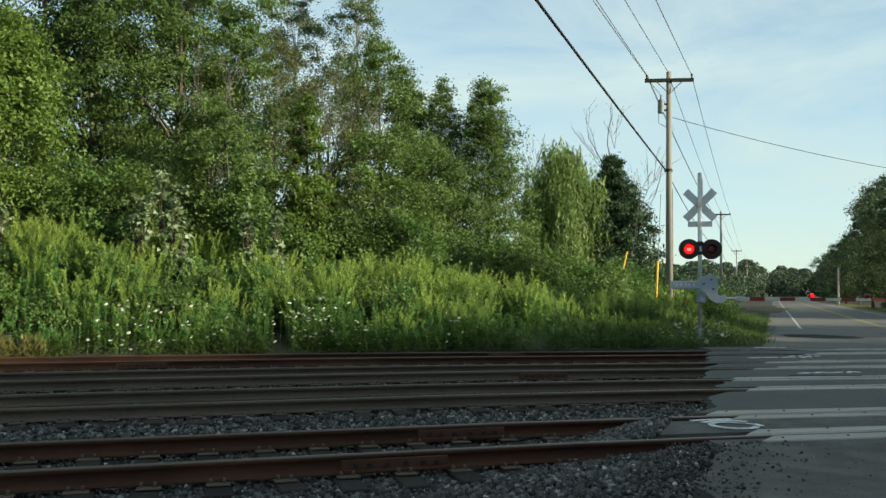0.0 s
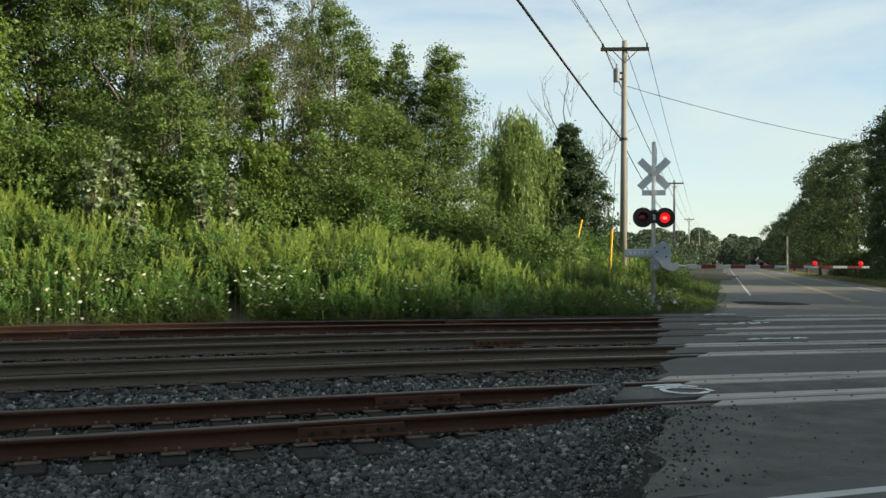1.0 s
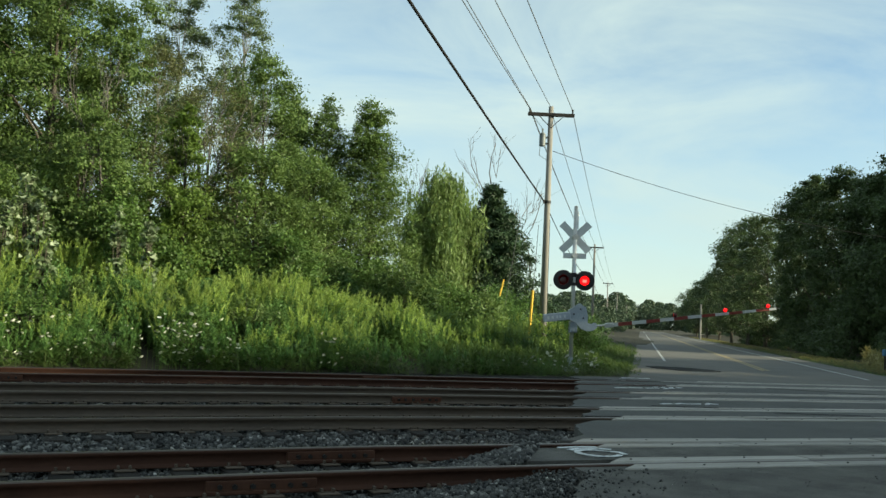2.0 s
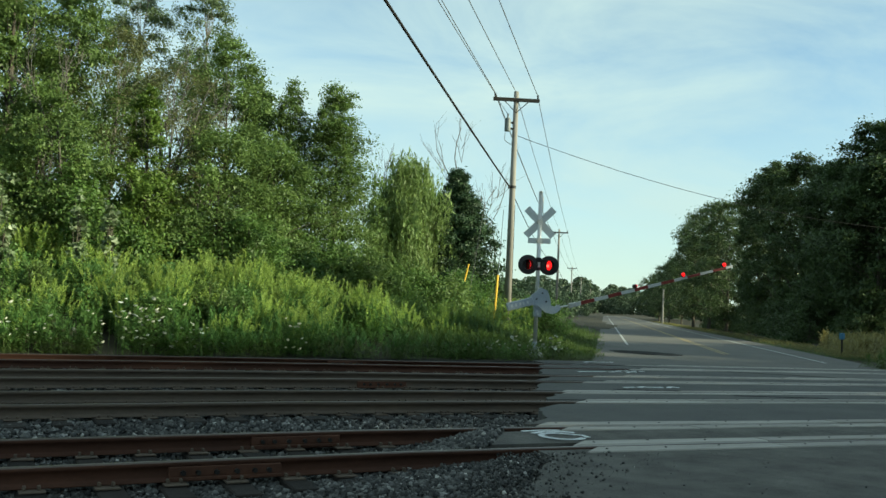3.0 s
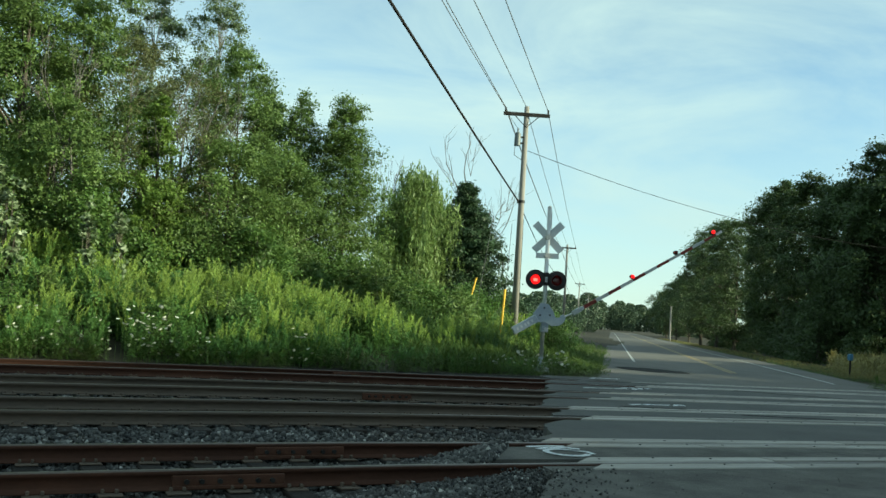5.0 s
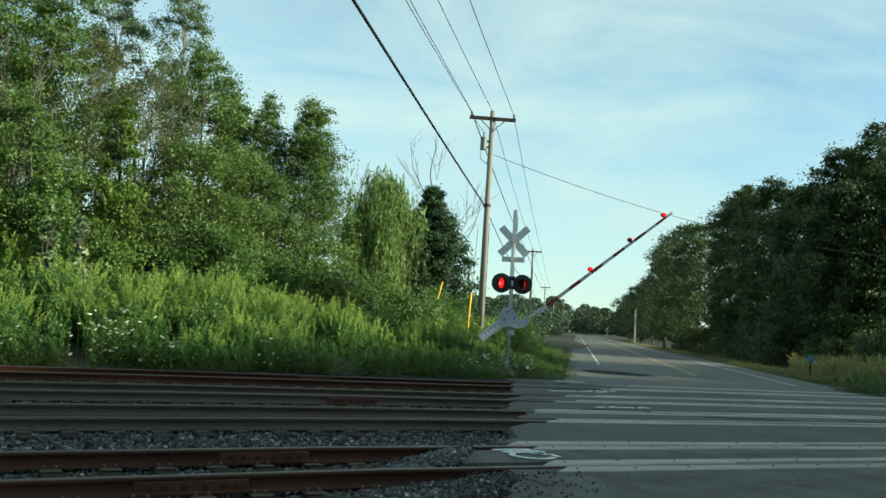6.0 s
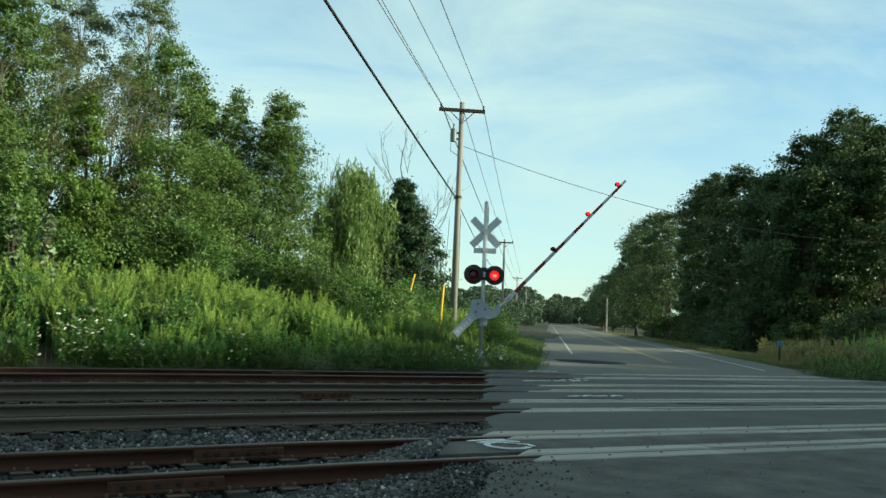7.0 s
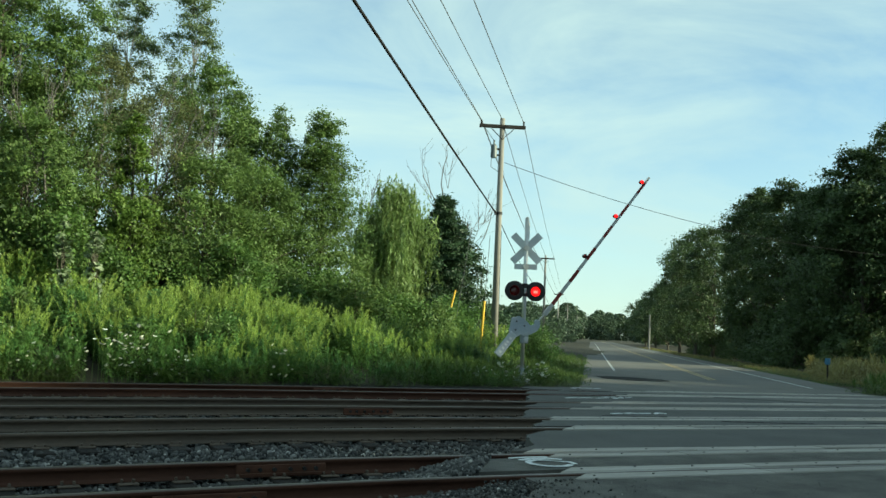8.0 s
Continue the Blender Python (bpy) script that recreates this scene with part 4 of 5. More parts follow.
def shrub(name, label, x, y, height, spread, clumps, leaves, size, mat, seed, wide=0.5, category="shrub", group="", lift=0.0):
    rng = np.random.default_rng(seed)
    thing = tagged(empty(name, x, y, float(land(x, y)) - 0.03 + lift), label, category, group)
    t = rng.uniform(0.04, 1, clumps)
    ang = rng.uniform(0, 2 * np.pi, clumps)
    rad = spread * np.sqrt(np.clip(1 - (t - 0.3) ** 2 / 0.55, 0.04, 1)) * (1 + 0.25 * np.sin(3 * ang + seed)) * rng.uniform(0.2, 1, clumps) ** 0.6
    c = np.stack([rad * np.cos(ang), rad * np.sin(ang), height * t * rng.uniform(0.8, 1.08, clumps)], -1)
    k = np.linspace(0, 1, 4)[None, :, None]
    n_s = min(clumps, 26)
    e = c[rng.choice(clumps, n_s, replace=False)]
    st = e * np.array([0.15, 0.15, 0.0])
    p = st[:, None] + (e - st)[:, None] * k
    p[..., :2] *= (0.55 + 0.45 * k)
    v, f = tubes(p, np.maximum(0.028 * (1.1 - k[..., 0]) * np.ones((n_s, 1)), 0.006), 4)
    tagged(soup("stem", v, f, BARK, thing), kind="stuff")
    leaves, size = int(leaves * 1.9), size * 0.7
    n = clumps * leaves
    cen = np.repeat(c, leaves, 0) + rng.normal(size=(n, 3)) * min(0.2, spread * 0.2) * np.array([1, 1, 0.8])
    cen[:, 2] = np.maximum(cen[:, 2], 0.05)
    outw = unit(cen - np.array([0, 0, height * 0.4]))
    v, f = leaf_quads(rng, cen, size, size * wide * 1.2, outw, 0.6, 0.5, 0.3, True)
    soup("leaves", v, f, mat, thing)


def weed_variant(rng, height, n_leaf, length, width, feather):
    """One tall weed: a stem set with narrow leaves, thicker towards a plumed top."""
    plume = rng.uniform(0, 1, n_leaf) < 0.45
    t = np.where(plume, rng.uniform(0.72, 1, n_leaf), rng.uniform(0.08, 0.85, n_leaf))
    ang = rng.uniform(0, 2 * np.pi, n_leaf)
    lean = rng.normal(0, 0.10, 2)
    base = np.stack([lean[0] * t ** 2 * height, lean[1] * t ** 2 * height, t * height], -1)
    ln = length * (1.15 - 0.55 * t) * rng.uniform(0.7, 1.25, n_leaf)
    rise = np.where(plume, 1.3, 0.2) + rng.normal(0, 0.25, n_leaf)
    way = unit(np.stack([np.cos(ang), np.sin(ang), rise], -1))
    side = np.stack([-np.sin(ang), np.cos(ang), rng.normal(0, 0.3, n_leaf)], -1)
    wd = width * np.where(plume, feather, 1.0)
    mid = base + way * ln[:, None] * 0.45
    tipv = base + way * ln[:, None] - np.array([0, 0, 1.0]) * (ln * np.where(plume, 0.0, 0.35))[:, None]
    v = np.stack([base, mid + side * wd[:, None] / 2, tipv, mid - side * wd[:, None] / 2], 1).reshape(-1, 3)
    s = np.array([[0, 0, 0.0], [0.012, 0, 0.0], [lean[0] * height + 0.004, lean[1] * height, height], [lean[0] * height, lean[1] * height, height]])
    v = np.concatenate([v, s])
    f = np.arange(len(v)).reshape(-1, 4)
    top = np.append(plume, False)
    return v, f, top


def plant_field(name, label, category, variants, pts, scales, mats, rng, lean=None):
    """Many plants joined into one mesh: a variant for each place, turned and sized."""
    vs, fs, ix, off = [], [], [], 0
    which = rng.integers(0, len(variants), len(pts))
    for k, (v, f, top) in enumerate(variants):
        sel = np.where(which == k)[0]
        if not len(sel):
            continue
        a = rng.uniform(0, 2 * np.pi, len(sel))
        ca, sa = np.cos(a)[:, None], np.sin(a)[:, None]
        s = scales[sel][:, None]
        w = np.stack([v[None, :, 0] * ca - v[None, :, 1] * sa, v[None, :, 0] * sa + v[None, :, 1] * ca, np.repeat(v[None, :, 2], len(sel), 0)], -1) * s[..., None]
        if lean is not None:
            w[..., :2] += lean[sel][:, None] * w[..., 2:] ** 1.3
        w += pts[sel][:, None]
        vs.append(w.reshape(-1, 3))
        fs.append((np.arange(len(sel))[:, None, None] * len(v) + f).reshape(-1, 4) + off)
        ix.append(np.tile(top, len(sel)).astype(int))
        off += len(sel) * len(v)
    ob = soup(name, np.concatenate(vs), np.concatenate(fs), mats, index=np.concatenate(ix))
    tagged(ob, label, category, kind="stuff")


def on_land(x, y):
    return np.stack([x, y, land(x, y)], -1)


def make_weeds():
    rng = np.random.default_rng(21)
    tall = [weed_variant(rng, rng.uniform(1.3, 1.85), 84, 0.21, 0.030, 0.75) for _ in range(10)]
    broad = [weed_variant(rng, rng.uniform(0.8, 1.3), 44, 0.20, 0.055, 0.8) for _ in range(6)]
    short = [weed_variant(rng, rng.uniform(0.25, 0.5), 26, 0.24, 0.020, 1.0) for _ in range(5)]
    # the bank behind the far track: mounds of stems that fan out from their middles
    mounds = 118
    mx = np.linspace(-9, 15.8, mounds) + rng.uniform(-0.5, 0.5, mounds)
    rng.shuffle(mx)
    my = 23.1 + 6.2 * rng.uniform(0, 1, mounds) ** 0.95
    mr = rng.uniform(0.5, 1.05, mounds)
    mh = rng.uniform(0.68, 1.16, mounds) * np.interp(mx, [-9, 0, 8, 11, 16], [0.98, 0.97, 0.96, 0.80, 0.62]) * np.interp(my, [22.9, 23.8, 25.0], [0.58, 0.85, 1.0])
    own = np.repeat(np.arange(mounds), (46 * mr / 0.78).astype(int))
    n = len(own)
    off = rng.normal(0, 0.46, (n, 2))
    off /= np.maximum(1.0, np.linalg.norm(off, axis=1))[:, None]
    rr = np.linalg.norm(off, axis=1)
    x, y = mx[own] + off[:, 0] * mr[own] * 0.75, my[own] + off[:, 1] * mr[own] * 0.75
    sc = mh[own] * (1.04 - 0.42 * rr ** 2) * rng.uniform(0.86, 1.08, n)
    sc *= np.where((x > 13.2) & (y < 25.2), 0.45, 1.0)
    lean = off * 0.34 + rng.normal(0, 0.05, (n, 2))
    keep = (x * NX + y * NY < -2.6) & (y > 22.75) & ~((x > 8.9) & (x < 12.6) & (y < 24.7))
    plant_field("tall_weeds", "dense mounds of tall green goldenrod weeds on the bank", "weeds", tall, on_land(x[keep], y[keep]), sc[keep], [L_WEED, L_WEED_TOP], rng, lean[keep])
    n = 2600
    x, y = rng.uniform(-9, 15.5, n), 22.55 + 6.0 * rng.uniform(0, 1, n) ** 1.5
    keep = (x * NX + y * NY < -2.2) & (np.sin(2.1 * x + 1.3 * y) + np.sin(3.7 * x - 2.2 * y) > -0.9)
    x, y = x[keep], y[keep]
    plant_field("leafy_weeds", "low leafy weeds between the mounds and along the far track", "weeds", broad, on_land(x, y), rng.uniform(0.35, 0.95, len(x)) * np.interp(x, [8, 10, 13], [1, 0.55, 0.5]), [L_SHRUB, L_WEED], rng)
    n = 420
    x, y = rng.uniform(-9, 12, n), 22.45 + 0.5 * rng.uniform(0, 1, n)
    keep = np.sin(1.4 * x) + np.sin(2.9 * x + 1) > 0.1
    x, y = x[keep], y[keep]
    plant_field("verge_grass", "pale green grass tufts against the far track", "grass", short, on_land(x, y), rng.uniform(0.8, 1.5, len(x)), [L_GRASS, L_WEED], rng)
    n = 70
    x, y = rng.uniform(-3.6, -2.3, n), rng.uniform(22.35, 22.9, n)
    plant_field("dry_grass", "straw-coloured dead grass beside the far track", "grass", short, on_land(x, y), rng.uniform(0.6, 1.1, n), [L_DRY, L_DRY], rng)
    # low growth round the signal and along the left verge
    n = 3400
    s, q = rng.uniform(25.5, 75, n), 0.05 - 6.0 * rng.uniform(0, 1, n) ** 1.5
    s = 25.5 + (s - 25.5) * rng.uniform(0, 1, n) ** 0.8
    x, y = s * UX + q * NX, s * UY + q * NY
    keep = (y > 22.7) & (q < -0.15 + 0.25 * np.sin(s * 2.3) + 0.2 * np.sin(s * 5.1))
    x, y, q = x[keep], y[keep], q[keep]
    plant_field("verge_grass", "green grass on the road's verge", "grass", short, on_land(x, y), rng.uniform(0.7, 1.3, len(x)) * np.interp(-q, [0.0, 0.6, 3.0], [0.3, 0.55, 1.2]), [L_GRASS, L_GRASS], rng)
    n = 1100
    s, q = rng.uniform(27.5, 60, n), -2.8 - 5.5 * rng.uniform(0, 1, n)
    x, y = s * UX + q * NX, s * UY + q * NY
    keep = (y > 24.6) & ~((np.hypot(x - 15.9, y - 24.3) < 2.0))
    x, y = x[keep], y[keep]
    plant_field("leafy_weeds", "sunlit leafy weeds behind the crossing signal", "weeds", broad, on_land(x, y), rng.uniform(0.7, 1.3, len(x)) * np.where((x < 18.7) & (y < 31), 0.5, 1.0), [L_WEED, L_WEED_TOP], rng)
    # grass by the right verge
    n = 1500
    x, y = rng.uniform(26.6, 40, n), rng.uniform(18.2, 23.5, n)
    qn = x * NX + y * NY
    keep = (qn > 9.4 + 0.5 * np.sin(x * 2)) & (y < 21.6 + 0.6 * np.sin(x))
    x, y = x[keep], y[keep]
    plant_field("verge_grass", "rank green grass by the far track", "grass", short, on_land(x, y), rng.uniform(0.8, 1.7, len(x)), [L_GRASS, L_GRASS], rng)
    n = 2000
    s, q = rng.uniform(37, 62, n), 10.9 + 5.0 * rng.uniform(0, 1, n)
    x, y = s * UX + q * NX, s * UY + q * NY
    keep = (y < 38) & (y > 21.2) & (q > 10.9 + np.clip((s - 46) * 0.15, 0, 3))
    x, y = x[keep], y[keep]
    plant_field("dry_grass", "tall straw-coloured grass on the far verge", "grass", short, on_land(x, y), rng.uniform(0.5, 1.9, len(x)) * (1 + 0.45 * np.sin(x * 1.7) * np.sin(y * 1.3 + 1)), [L_DRY, L_DRY], rng)
    n = 5000
    s, q = 40 + 160 * rng.uniform(0, 1, n) ** 1.5, 9.5 + 2.6 * rng.uniform(0, 1, n)
    x, y = s * UX + q * NX, s * UY + q * NY
    plant_field("verge_grass", "mown grass along the edge of the road", "grass", short, on_land(x, y), rng.uniform(0.35, 0.6, len(x)), [L_GRASS, L_DRY], rng)
    n = 500
    x, y = rng.uniform(31.5, 40, n), rng.uniform(19.5, 26.5, n)
    keep = (x * NX + y * NY > 12.8)
    x, y = x[keep], y[keep]
    plant_field("tall_weeds", "tall weeds at the edge of the roadside wood", "weeds", tall, on_land(x, y), rng.uniform(0.6, 1.0, len(x)), [L_WEED, L_WEED_TOP], rng)


def make_flowers():
    """White umbels on thin stems in loose groups."""
    rng = np.random.default_rng(33)
    vs, fs, off = [], [], 0
    stems_v, stems_f, so = [], [], 0
    groups = [(-0.6, 22.6, 1.0, 50, 0.1, 1.3), (3.6, 22.6, 0.8, 48, 0.2, 1.35), (5.0, 22.6, 0.5, 22, 0.1, 0.8), (7.3, 22.6, 0.5, 12, 0.2, 1.1), (15.3, 23.1, 1.1, 46, 0.25, 0.75),
              (13.3, 22.9, 0.5, 9, 0.2, 0.55), (0.9, 22.6, 0.6, 12, 0.2, 0.8), (30.9, 19.6, 1.1, 40, 0.3, 0.9), (2.2, 22.7, 0.8, 8, 0.3, 1.0)]
    for gx, gy, w, n, z0, z1 in groups:
        for _ in range(n):
            x, y = gx + rng.normal(0, w * 0.6), gy + rng.uniform(-0.1, 0.2)
            base = float(land(x, y))
            z = base + rng.uniform(z0, z1)
            r = rng.uniform(0.028, 0.06)
            a = np.linspace(0, 2 * np.pi, 8, endpoint=False)
            tilt = rng.normal(0, 0.35, 2) + np.array([0, -0.35])
            px, py = r * np.cos(a), r * np.sin(a)
            ring = np.stack([x + px, y + py, z + tilt[0] * px + tilt[1] * py], -1)
            low = np.stack([x + px * 0.35, y + py * 0.35, z - r * 0.5 + 0 * px], -1)
            vs.append(np.concatenate([ring, low, [[x, y, z + r * 0.22], [x, y, z + r * 0.22]]]))
            for i in range(8):
                j = (i + 1) % 8
                fs.append((off + i, off + j, off + 8 + j, off + 8 + i))
            for i in range(0, 8, 2):
                fs.append((off + i, off + i + 1, off + (i + 2) % 8, off + 16))
            off += 18
            stems_v.append(np.array([[x, y, base], [x, y, z - r * 0.5]]))
    p = np.array(stems_v)
    ob = soup("white_wildflowers", np.concatenate(vs), np.array(fs), FLOWER)
    tagged(ob, "scattered white umbel wildflowers among the weeds", "flowers", kind="stuff")
    v, f = tubes(p, np.full((len(p), 2), 0.003), 4)
    tagged(soup("stem", v, f, L_SHRUB, ob), kind="stuff")


def polar(az, d):
    return d * math.sin(radians(az)), d * math.cos(radians(az))


def make_left_wood():
    g = "trees of the railway wood"
    maple, ash = "broad green maple, sunlit on one side", "green ash tree with an open crown"
    rows = [  # bearing, distance, height, spread, foot, clumps, leaves, size, leaf, shape, clump radius, name, label
        (-8.7, 26.6, 8.4, 1.6, 2.2, 110, 90, 0.20, L_BRIGHT, "round", 0.75, "maple_tree", "bright green young maple at the wood's edge"),
        (-9.6, 34.0, 17.0, 4.4, 3.0, 150, 120, 0.21, L_MAPLE, "round", 0.95, "maple_tree", maple),
        (-3.8, 36.5, 17.5, 4.2, 3.2, 150, 120, 0.21, L_MAPLE, "round", 0.95, "maple_tree", maple),
        # this maple takes the paler ash leaves to look sunlit
        (1.2, 35.0, 15.5, 3.4, 2.6, 140, 120, 0.21, L_ASH, "round", 0.9, "maple_tree", maple),
        (4.4, 37.0, 12.6, 1.9, 2.5, 90, 100, 0.19, L_ASH, "round", 0.75, "ash_tree", ash),
        (8.2, 46.0, 17.4, 1.35, 7.5, 85, 90, 0.19, L_POPLAR, "round", 0.6, "poplar_tree", "tall narrow dark poplar with gaps of sky"),
        (11.9, 45.0, 17.6, 1.35, 7.5, 85, 90, 0.19, L_POPLAR, "round", 0.6, "poplar_tree", "tall narrow pale poplar with gaps of sky"),
        (7.2, 34.5, 10.6, 1.7, 2.0, 70, 60, 0.15, L_OLIVE, "round", 0.7, "thinning_tree", "thinning olive tree with bare grey twigs"),
        (10.3, 32.5, 9.2, 2.0, 1.5, 80, 50, 0.14, L_OLIVE, "round", 0.75, "thinning_tree", "thinning olive tree with bare grey twigs"),
        (13.3, 37.0, 11.4, 2.2, 2.0, 120, 90, 0.18, L_ASH, "round", 0.7, "ash_tree", ash),
        (15.3, 39.5, 10.2, 2.3, 1.0, 150, 80, 0.18, L_ASH, "spire", 0.65, "ash_tree", ash),
        (17.4, 38.5, 10.1, 2.2, 0.6, 190, 60, 0.17, L_ASH, "spire", 0.7, "ash_tree", ash),
        (20.2, 38.0, 9.9, 2.7, 0.6, 280, 62, 0.17, L_ASH, "spire", 0.7, "oak_tree", "green oak with an upright ragged crown"),
        (3.2, 30.5, 7.2, 1.9, 1.2, 80, 90, 0.18, L_ASH, "round", 0.7, "ash_tree", "young ash at the wood's edge"),
        (8.8, 30.0, 7.6, 1.0, 0.9, 60, 95, 0.18, L_BRIGHT, "column", 0.5, "vine_covered_tree", "bright green vine-covered dead stem"),
        (13.2, 31.0, 6.8, 1.6, 0.8, 80, 95, 0.17, L_ASH, "round", 0.65, "ash_tree", "young ash at the wood's edge"),
        (16.4, 33.0, 6.6, 1.8, 0.8, 90, 95, 0.17, L_ASH, "round", 0.65, "ash_tree", "young ash at the wood's edge"),
        (-6.5, 42.0, 18.5, 4.5, 3.0, 120, 90, 0.24, L_MAPLE, "round", 1.0, "maple_tree", maple),
        (1.0, 45.0, 17.0, 3.6, 3.0, 110, 90, 0.24, L_MAPLE, "round", 1.0, "maple_tree", maple),
    ]
    for k, (az, d, h, sp, ft, cl, lv, sz, mat, shape, cr, nm, lb) in enumerate(rows):
        x, y = polar(az, d)
        tree(nm, lb, x, y, h - float(land(x, y)), sp, ft, cl, lv, sz, mat, 100 + k, shape, cr, BARK_PALE if mat in (L_OLIVE, L_POPLAR) else BARK, group=g)
    x, y = polar(24.9, 42.0)
    tree("willow_tree", "pale green weeping willow with hanging strands", x, y, 7.8, 2.1, 2.2, 230, 170, 0.15, L_WILLOW, 140, "willow", 0.55, group=g)
    x, y = polar(28.0, 44.0)
    tree("spruce_tree", "dark green spruce with ragged boughs", x, y, 7.7, 4.3, 0.5, 760, 120, 0.14, L_SPRUCE, 141, "cone", 0.55, group=g)
    for k, (az, d, h) in enumerate(((28.0, 46.0, 12.2), (29.3, 48.0, 11.2), (25.8, 46.0, 9.3), (22.6, 44.0, 8.0), (23.6, 45.0, 8.0), (30.2, 47.0, 8.0))):
        bare_tree(*polar(az, d), h, 150 + k)
    # undergrowth below the trees
    rng = np.random.default_rng(61)
    for k in range(34):
        az = -11.5 + 39.5 * (k + rng.uniform(-0.4, 0.4)) / 34
        d = rng.uniform(28.3, 31.5) + np.interp(az, [10, 30], [0, 6])
        x, y = polar(az, d)
        top = np.interp(az, [-12, 0, 6, 12, 20, 26, 31], [5.6, 5.0, 4.4, 3.9, 3.4, 2.5, 1.8]) * rng.uniform(0.85, 1.1)
        h = max(1.3, top - float(land(x, y)))
        shrub("shrub", "dense green shrub under the trees", x, y, h, rng.uniform(1.1, 1.6), 90, 42, 0.17, L_SHRUB if k % 3 else L_ASH, 200 + k, 0.55, group="undergrowth of the railway wood")
    for k in range(9):
        az = rng.uniform(25.5, 34.0)
        d = rng.uniform(38, 47)
        x, y = polar(az, d)
        shrub("shrub", "sunlit green shrub near the roadside poles", x, y, rng.uniform(1.6, 2.6), rng.uniform(1.0, 1.5), 80, 40, 0.15, L_SHRUB if k % 2 else L_WEED, 260 + k, 0.5, group="roadside shrubs")
    for k, (az, d, top, sp) in enumerate(((0.4, 26.6, 5.0, 0.42), (1.3, 26.5, 4.3, 0.34), (-0.9, 26.4, 4.2, 0.30), (5.4, 27.2, 4.0, 0.26), (7.2, 27.4, 3.9, 0.24), (-8.4, 26.2, 4.6, 0.35))):
        x, y = polar(az, d)
        shrub("sapling", "silvery white-leaved poplar sapling", x, y, top - float(land(x, y)), sp, 30, 16, 0.24, L_SILVER, 280 + k, 0.6, "sapling", "silver saplings")
    # leafy bushes among the tall weeds of the bank
    for k in range(30):
        x, y = -7.5 + 0.66 * k + rng.uniform(-0.3, 0.3), 23.3 + 3.6 * rng.uniform(0, 1)
        if not (8.6 < x < 12.8 and y < 25):
            shrub("bush", "low leafy green bush among the tall weeds", x, y, rng.uniform(0.9, 1.5) * np.interp(x, [6, 12], [1, 0.7]), rng.uniform(0.45, 0.8), 60, 30, 0.13, (L_SHRUB, L_WEED, L_ASH)[k % 3], 500 + k, 0.45, "bush", "bushes on the bank")
    for k, (az, d, h) in enumerate(((10.6, 31.2, 8.8), (9.4, 31.6, 9.0), (12.0, 31.4, 8.0), (3.6, 30.2, 8.6))):
        bare_tree(*polar(az, d), h, 170 + k, "bare grey twiggy tree among green ones")


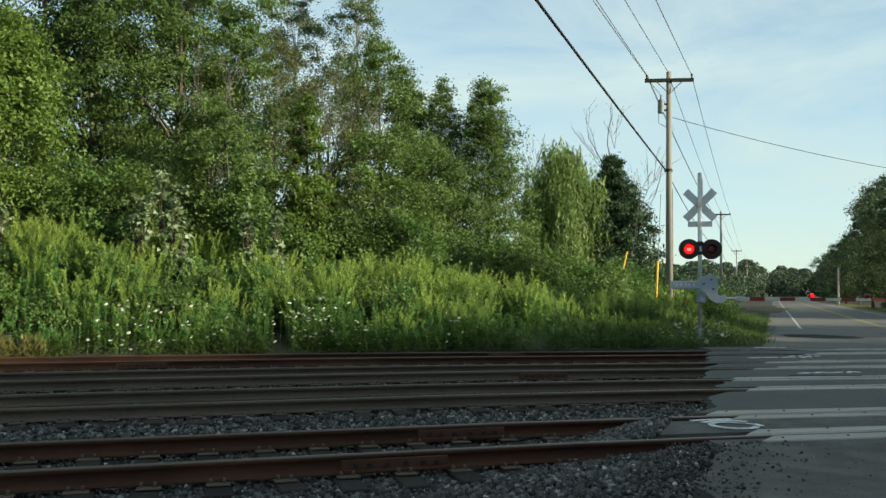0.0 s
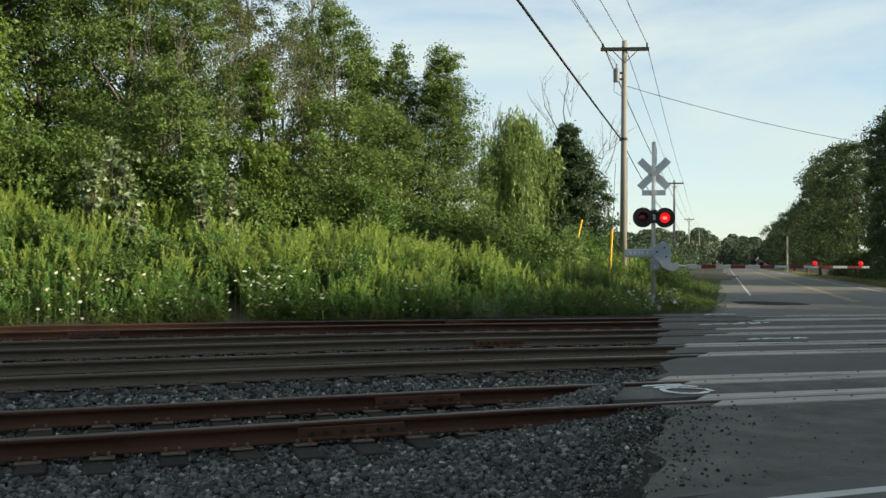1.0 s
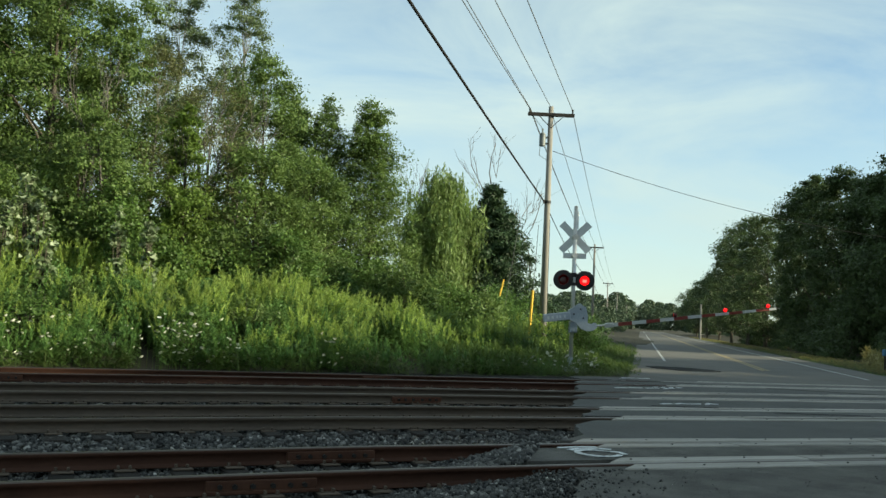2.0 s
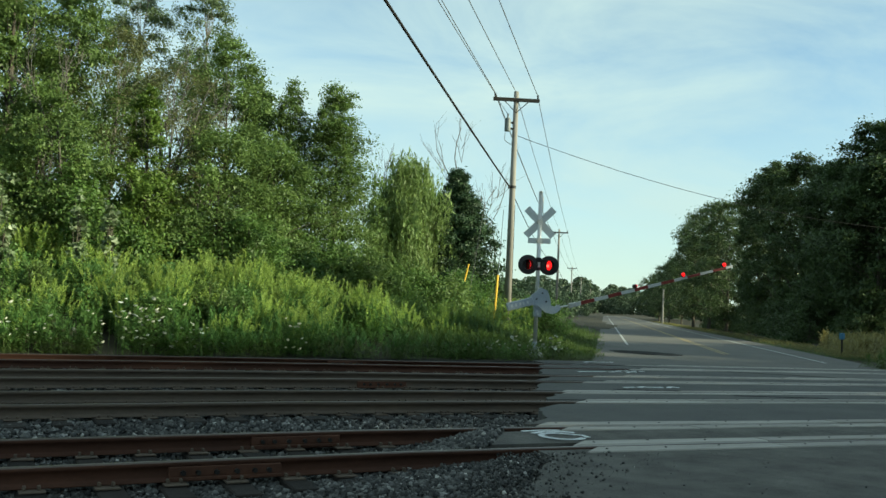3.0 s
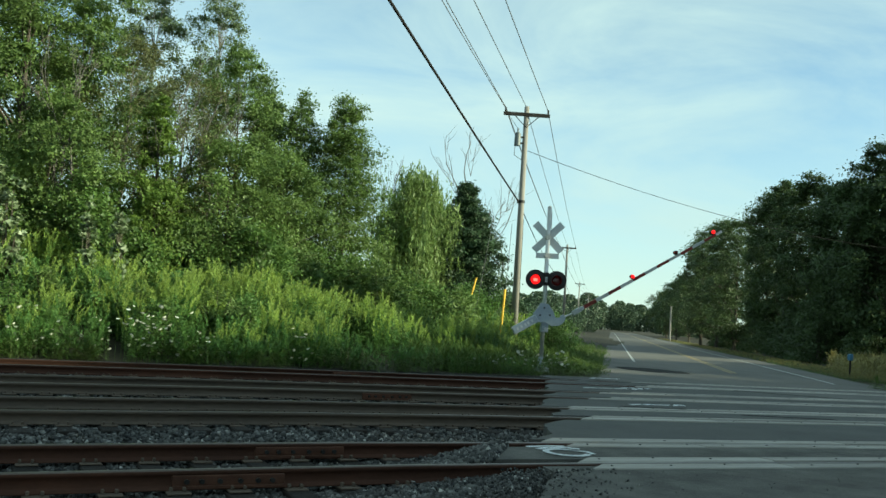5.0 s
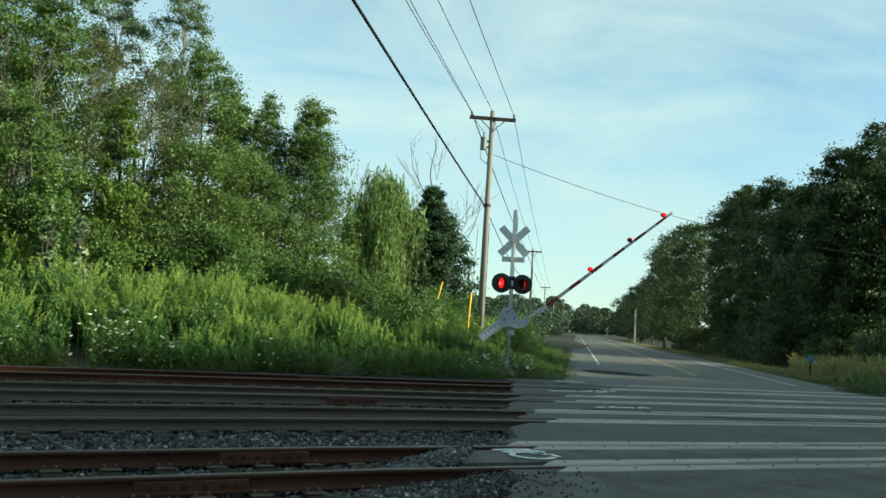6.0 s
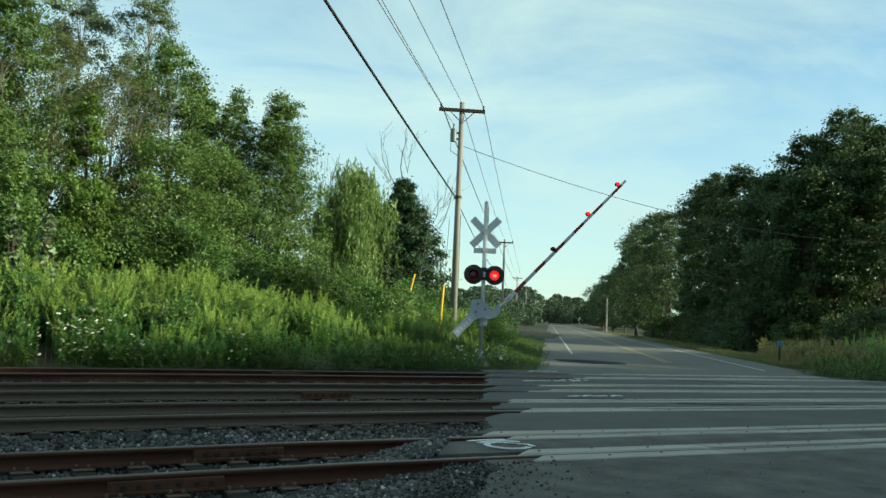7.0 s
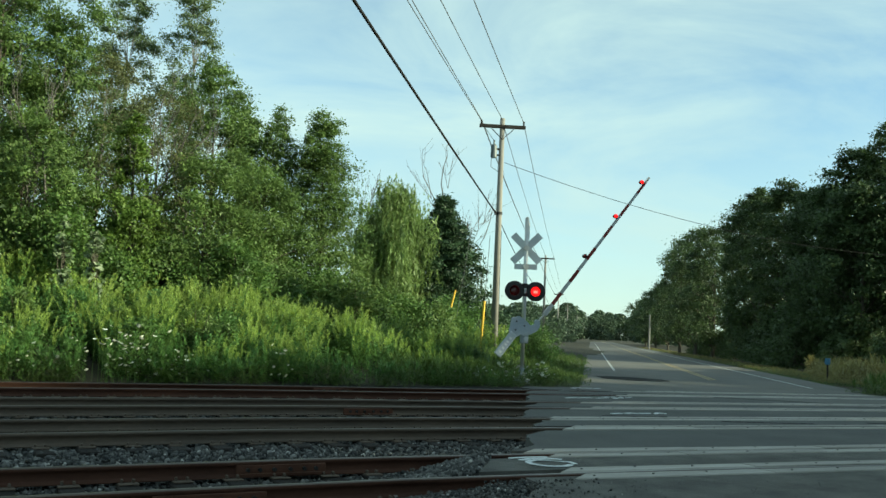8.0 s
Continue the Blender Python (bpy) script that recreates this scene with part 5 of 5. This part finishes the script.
def make_right_wood():
    g = "trees of the roadside wood"
    rows = [(57.0, 72, 16.2, 4.0), (54.6, 71, 17.0, 3.3), (52.4, 73, 15.6, 2.9), (50.6, 77, 13.8, 3.0), (48.6, 82, 14.9, 3.3), (47.3, 88, 15.3, 3.2), (46.5, 96, 15.6, 2.4),
            (58.5, 79, 17.5, 4.6), (55.4, 82, 18.0, 4.2), (50.4, 88, 15.0, 4.0), (60.5, 76, 17, 5), (56.4, 68, 13.5, 3.0), (58.0, 74, 14, 3.6), (52.6, 67, 12.2, 2.8), (50.4, 73, 12.4, 2.8)]
    for k, (az, d, h, sp) in enumerate(rows):
        x, y = polar(az, d)
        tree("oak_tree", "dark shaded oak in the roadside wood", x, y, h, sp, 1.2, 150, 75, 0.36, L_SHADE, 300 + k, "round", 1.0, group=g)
    # these maples take the shade-dark leaves to tone down the sun on them
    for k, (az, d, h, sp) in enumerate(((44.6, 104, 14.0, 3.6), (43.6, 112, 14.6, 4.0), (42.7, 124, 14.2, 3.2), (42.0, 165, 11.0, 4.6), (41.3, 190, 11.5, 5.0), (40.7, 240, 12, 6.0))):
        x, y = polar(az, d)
        tree("maple_tree", "roadside maple in shade-dark green beyond the roadside wood", x, y, h, sp, 1.5, 150, 55, 0.36, L_SHADE, 330 + k, "round", 1.1, group=g)
    rng = np.random.default_rng(71)
    for k in range(24):
        s, q = 58 + 2.9 * k, 14.6 + rng.uniform(-0.8, 1.6) + max(0, 66 - 58 - 2.7 * k) * 0.6
        x, y = along(s, q)
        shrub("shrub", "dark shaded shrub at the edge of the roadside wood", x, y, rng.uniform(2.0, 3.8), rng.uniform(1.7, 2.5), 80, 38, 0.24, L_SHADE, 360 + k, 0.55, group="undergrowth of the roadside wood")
    # unseen wood added on the lane's sunward side; its long shade lies over the crossing
    for k in range(36):
        x, y = 10 + 1.9 * k + rng.uniform(-0.6, 0.6), -13.0 - 5 * (k % 2) + rng.uniform(-0.6, 0.6)
        tree("oak_tree", "dark oak in the unseen shading wood beside the lane", x, y, (15.6 if 30 < x < 43 else 17.3) + 2.2 * (k % 2) + rng.uniform(-0.5, 0.6), 3.6, 0.4, 80, 18, 0.95, L_SHADE, 400 + k, "round", 1.4, group="trees beside the lane")
    # unseen row of oaks added to shade the road short of its sunlit strip
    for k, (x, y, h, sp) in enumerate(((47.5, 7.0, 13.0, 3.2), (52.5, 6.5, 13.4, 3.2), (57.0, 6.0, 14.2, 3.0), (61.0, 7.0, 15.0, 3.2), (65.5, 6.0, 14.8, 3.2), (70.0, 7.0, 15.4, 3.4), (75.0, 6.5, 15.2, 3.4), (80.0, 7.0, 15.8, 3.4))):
        tree("oak_tree", "unseen dark oak beside the railway, shading the road", x, y, h, sp, 0.4, 80, 24, 0.8, L_SHADE, 440 + k, "round", 1.3, group="trees beside the lane")
    # unseen oak added on the sun's line to keep signal and boom shaded
    tree("oak_tree", "unseen tall slender oak beside the railway, shading the signal", 39.3, 4.6, 15.5, 2.2, 0.4, 90, 28, 0.7, L_SHADE, 460, "column", 1.1, group="trees beside the lane")
    # mail box at the edge of the grass
    x, y = along(45.2, 10.9)
    b = tagged(empty("utility_box", x, y, float(land(x, y))), "small blue box on a post in the grass", "utility box")
    bm = bmesh.new()
    rod(bm, (0, 0, -0.1), (0, 0, 0.85), 0.04, n=8)
    part("post", bm, BOLT, b)
    bm = bmesh.new()
    box(bm, -0.10, 0.10, -0.10, 0.10, 0.78, 1.08, 0.03)
    part("case", bm, BLUEBOX, b, "blue painted case")


def make_far_woods():
    rng = np.random.default_rng(81)
    cen, lim = [], []
    for az0, az1, d0, d1, h0, h1, n in ((30.5, 43.0, 500, 640, 13, 21, 75), (40.4, 43.5, 250, 330, 10, 15, 16), (29.5, 36.2, 150, 300, 4.5, 8, 48), (-40, 30, 90, 220, 8, 14, 25), (43, 110, 130, 300, 12, 18, 30)):
        for _ in range(n):
            az, d = rng.uniform(az0, az1), rng.uniform(d0, d1)
            x, y = polar(az, d)
            q = x * NX + y * NY
            if -5 < q < 15 and d < 520 and az > 0:
                if d < 470:
                    continue
            h = rng.uniform(h0, h1)
            r = h * rng.uniform(0.28, 0.42)
            m = 1150
            t = rng.uniform(0.05, 1, m)
            a = rng.uniform(0, 2 * np.pi, m)
            rad = r * np.sqrt(np.clip(1 - (2 * t - 0.9) ** 2 / 1.25, 0.05, 1)) * rng.uniform(0.3, 1, m) ** 0.5 * (1 + 0.25 * np.sin(3 * a + 5 * t))
            cen.append(np.stack([x + rad * np.cos(a), y + rad * np.sin(a), h * t], -1))
            lim.append(np.full(m, h))
    cen, lim = np.concatenate(cen), np.concatenate(lim)
    v, f = leaf_quads(rng, cen, 0.62, 0.46, None, 0, 0.3)
    scale = np.repeat(lim / 9.0, 4)[:, None]
    mid = np.repeat(v.reshape(-1, 4, 3).mean(1), 4, 0)
    ob = soup("far_woods", mid + (v - mid) * scale, f, L_FAR)
    tagged(ob, "distant dark green woods along the horizon, colour paled for haze", "woods", kind="stuff")


# ---- build ----
make_ground()
make_road()
make_tracks()
gate_arm, signal_lenses, arm_lenses = make_signal()
make_poles()
make_left_wood()
make_right_wood()
make_far_woods()
make_weeds()
make_flowers()
make_ballast()


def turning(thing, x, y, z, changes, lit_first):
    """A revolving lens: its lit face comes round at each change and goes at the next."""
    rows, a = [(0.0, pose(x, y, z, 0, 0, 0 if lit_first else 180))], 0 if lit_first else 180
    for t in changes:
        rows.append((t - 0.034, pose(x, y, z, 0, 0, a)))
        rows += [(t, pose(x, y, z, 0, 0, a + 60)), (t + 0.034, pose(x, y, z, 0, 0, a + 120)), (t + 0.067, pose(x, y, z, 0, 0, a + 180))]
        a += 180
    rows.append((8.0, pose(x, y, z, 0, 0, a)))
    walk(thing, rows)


def motions():
    # the gate rises
    rise = [(0.0, 0.2), (1.0, 0.3), (1.2, 1.0), (1.5, 3.8), (2.0, 8.1), (3.5, 19.8), (4.0, 24.2), (5.5, 35.0), (6.0, 38.8), (6.5, 42.4), (7.0, 46.3), (7.5, 50.0), (8.0, 53.7)]
    walk(gate_arm, [(t, pose(0, 0, 1.33, 0, -a, 0)) for t, a in rise])
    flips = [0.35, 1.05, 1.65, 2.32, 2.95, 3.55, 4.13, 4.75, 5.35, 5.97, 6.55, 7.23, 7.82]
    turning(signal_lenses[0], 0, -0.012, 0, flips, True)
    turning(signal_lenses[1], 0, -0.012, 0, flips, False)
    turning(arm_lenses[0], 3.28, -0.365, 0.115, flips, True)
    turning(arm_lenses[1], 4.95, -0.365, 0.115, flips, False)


motions()
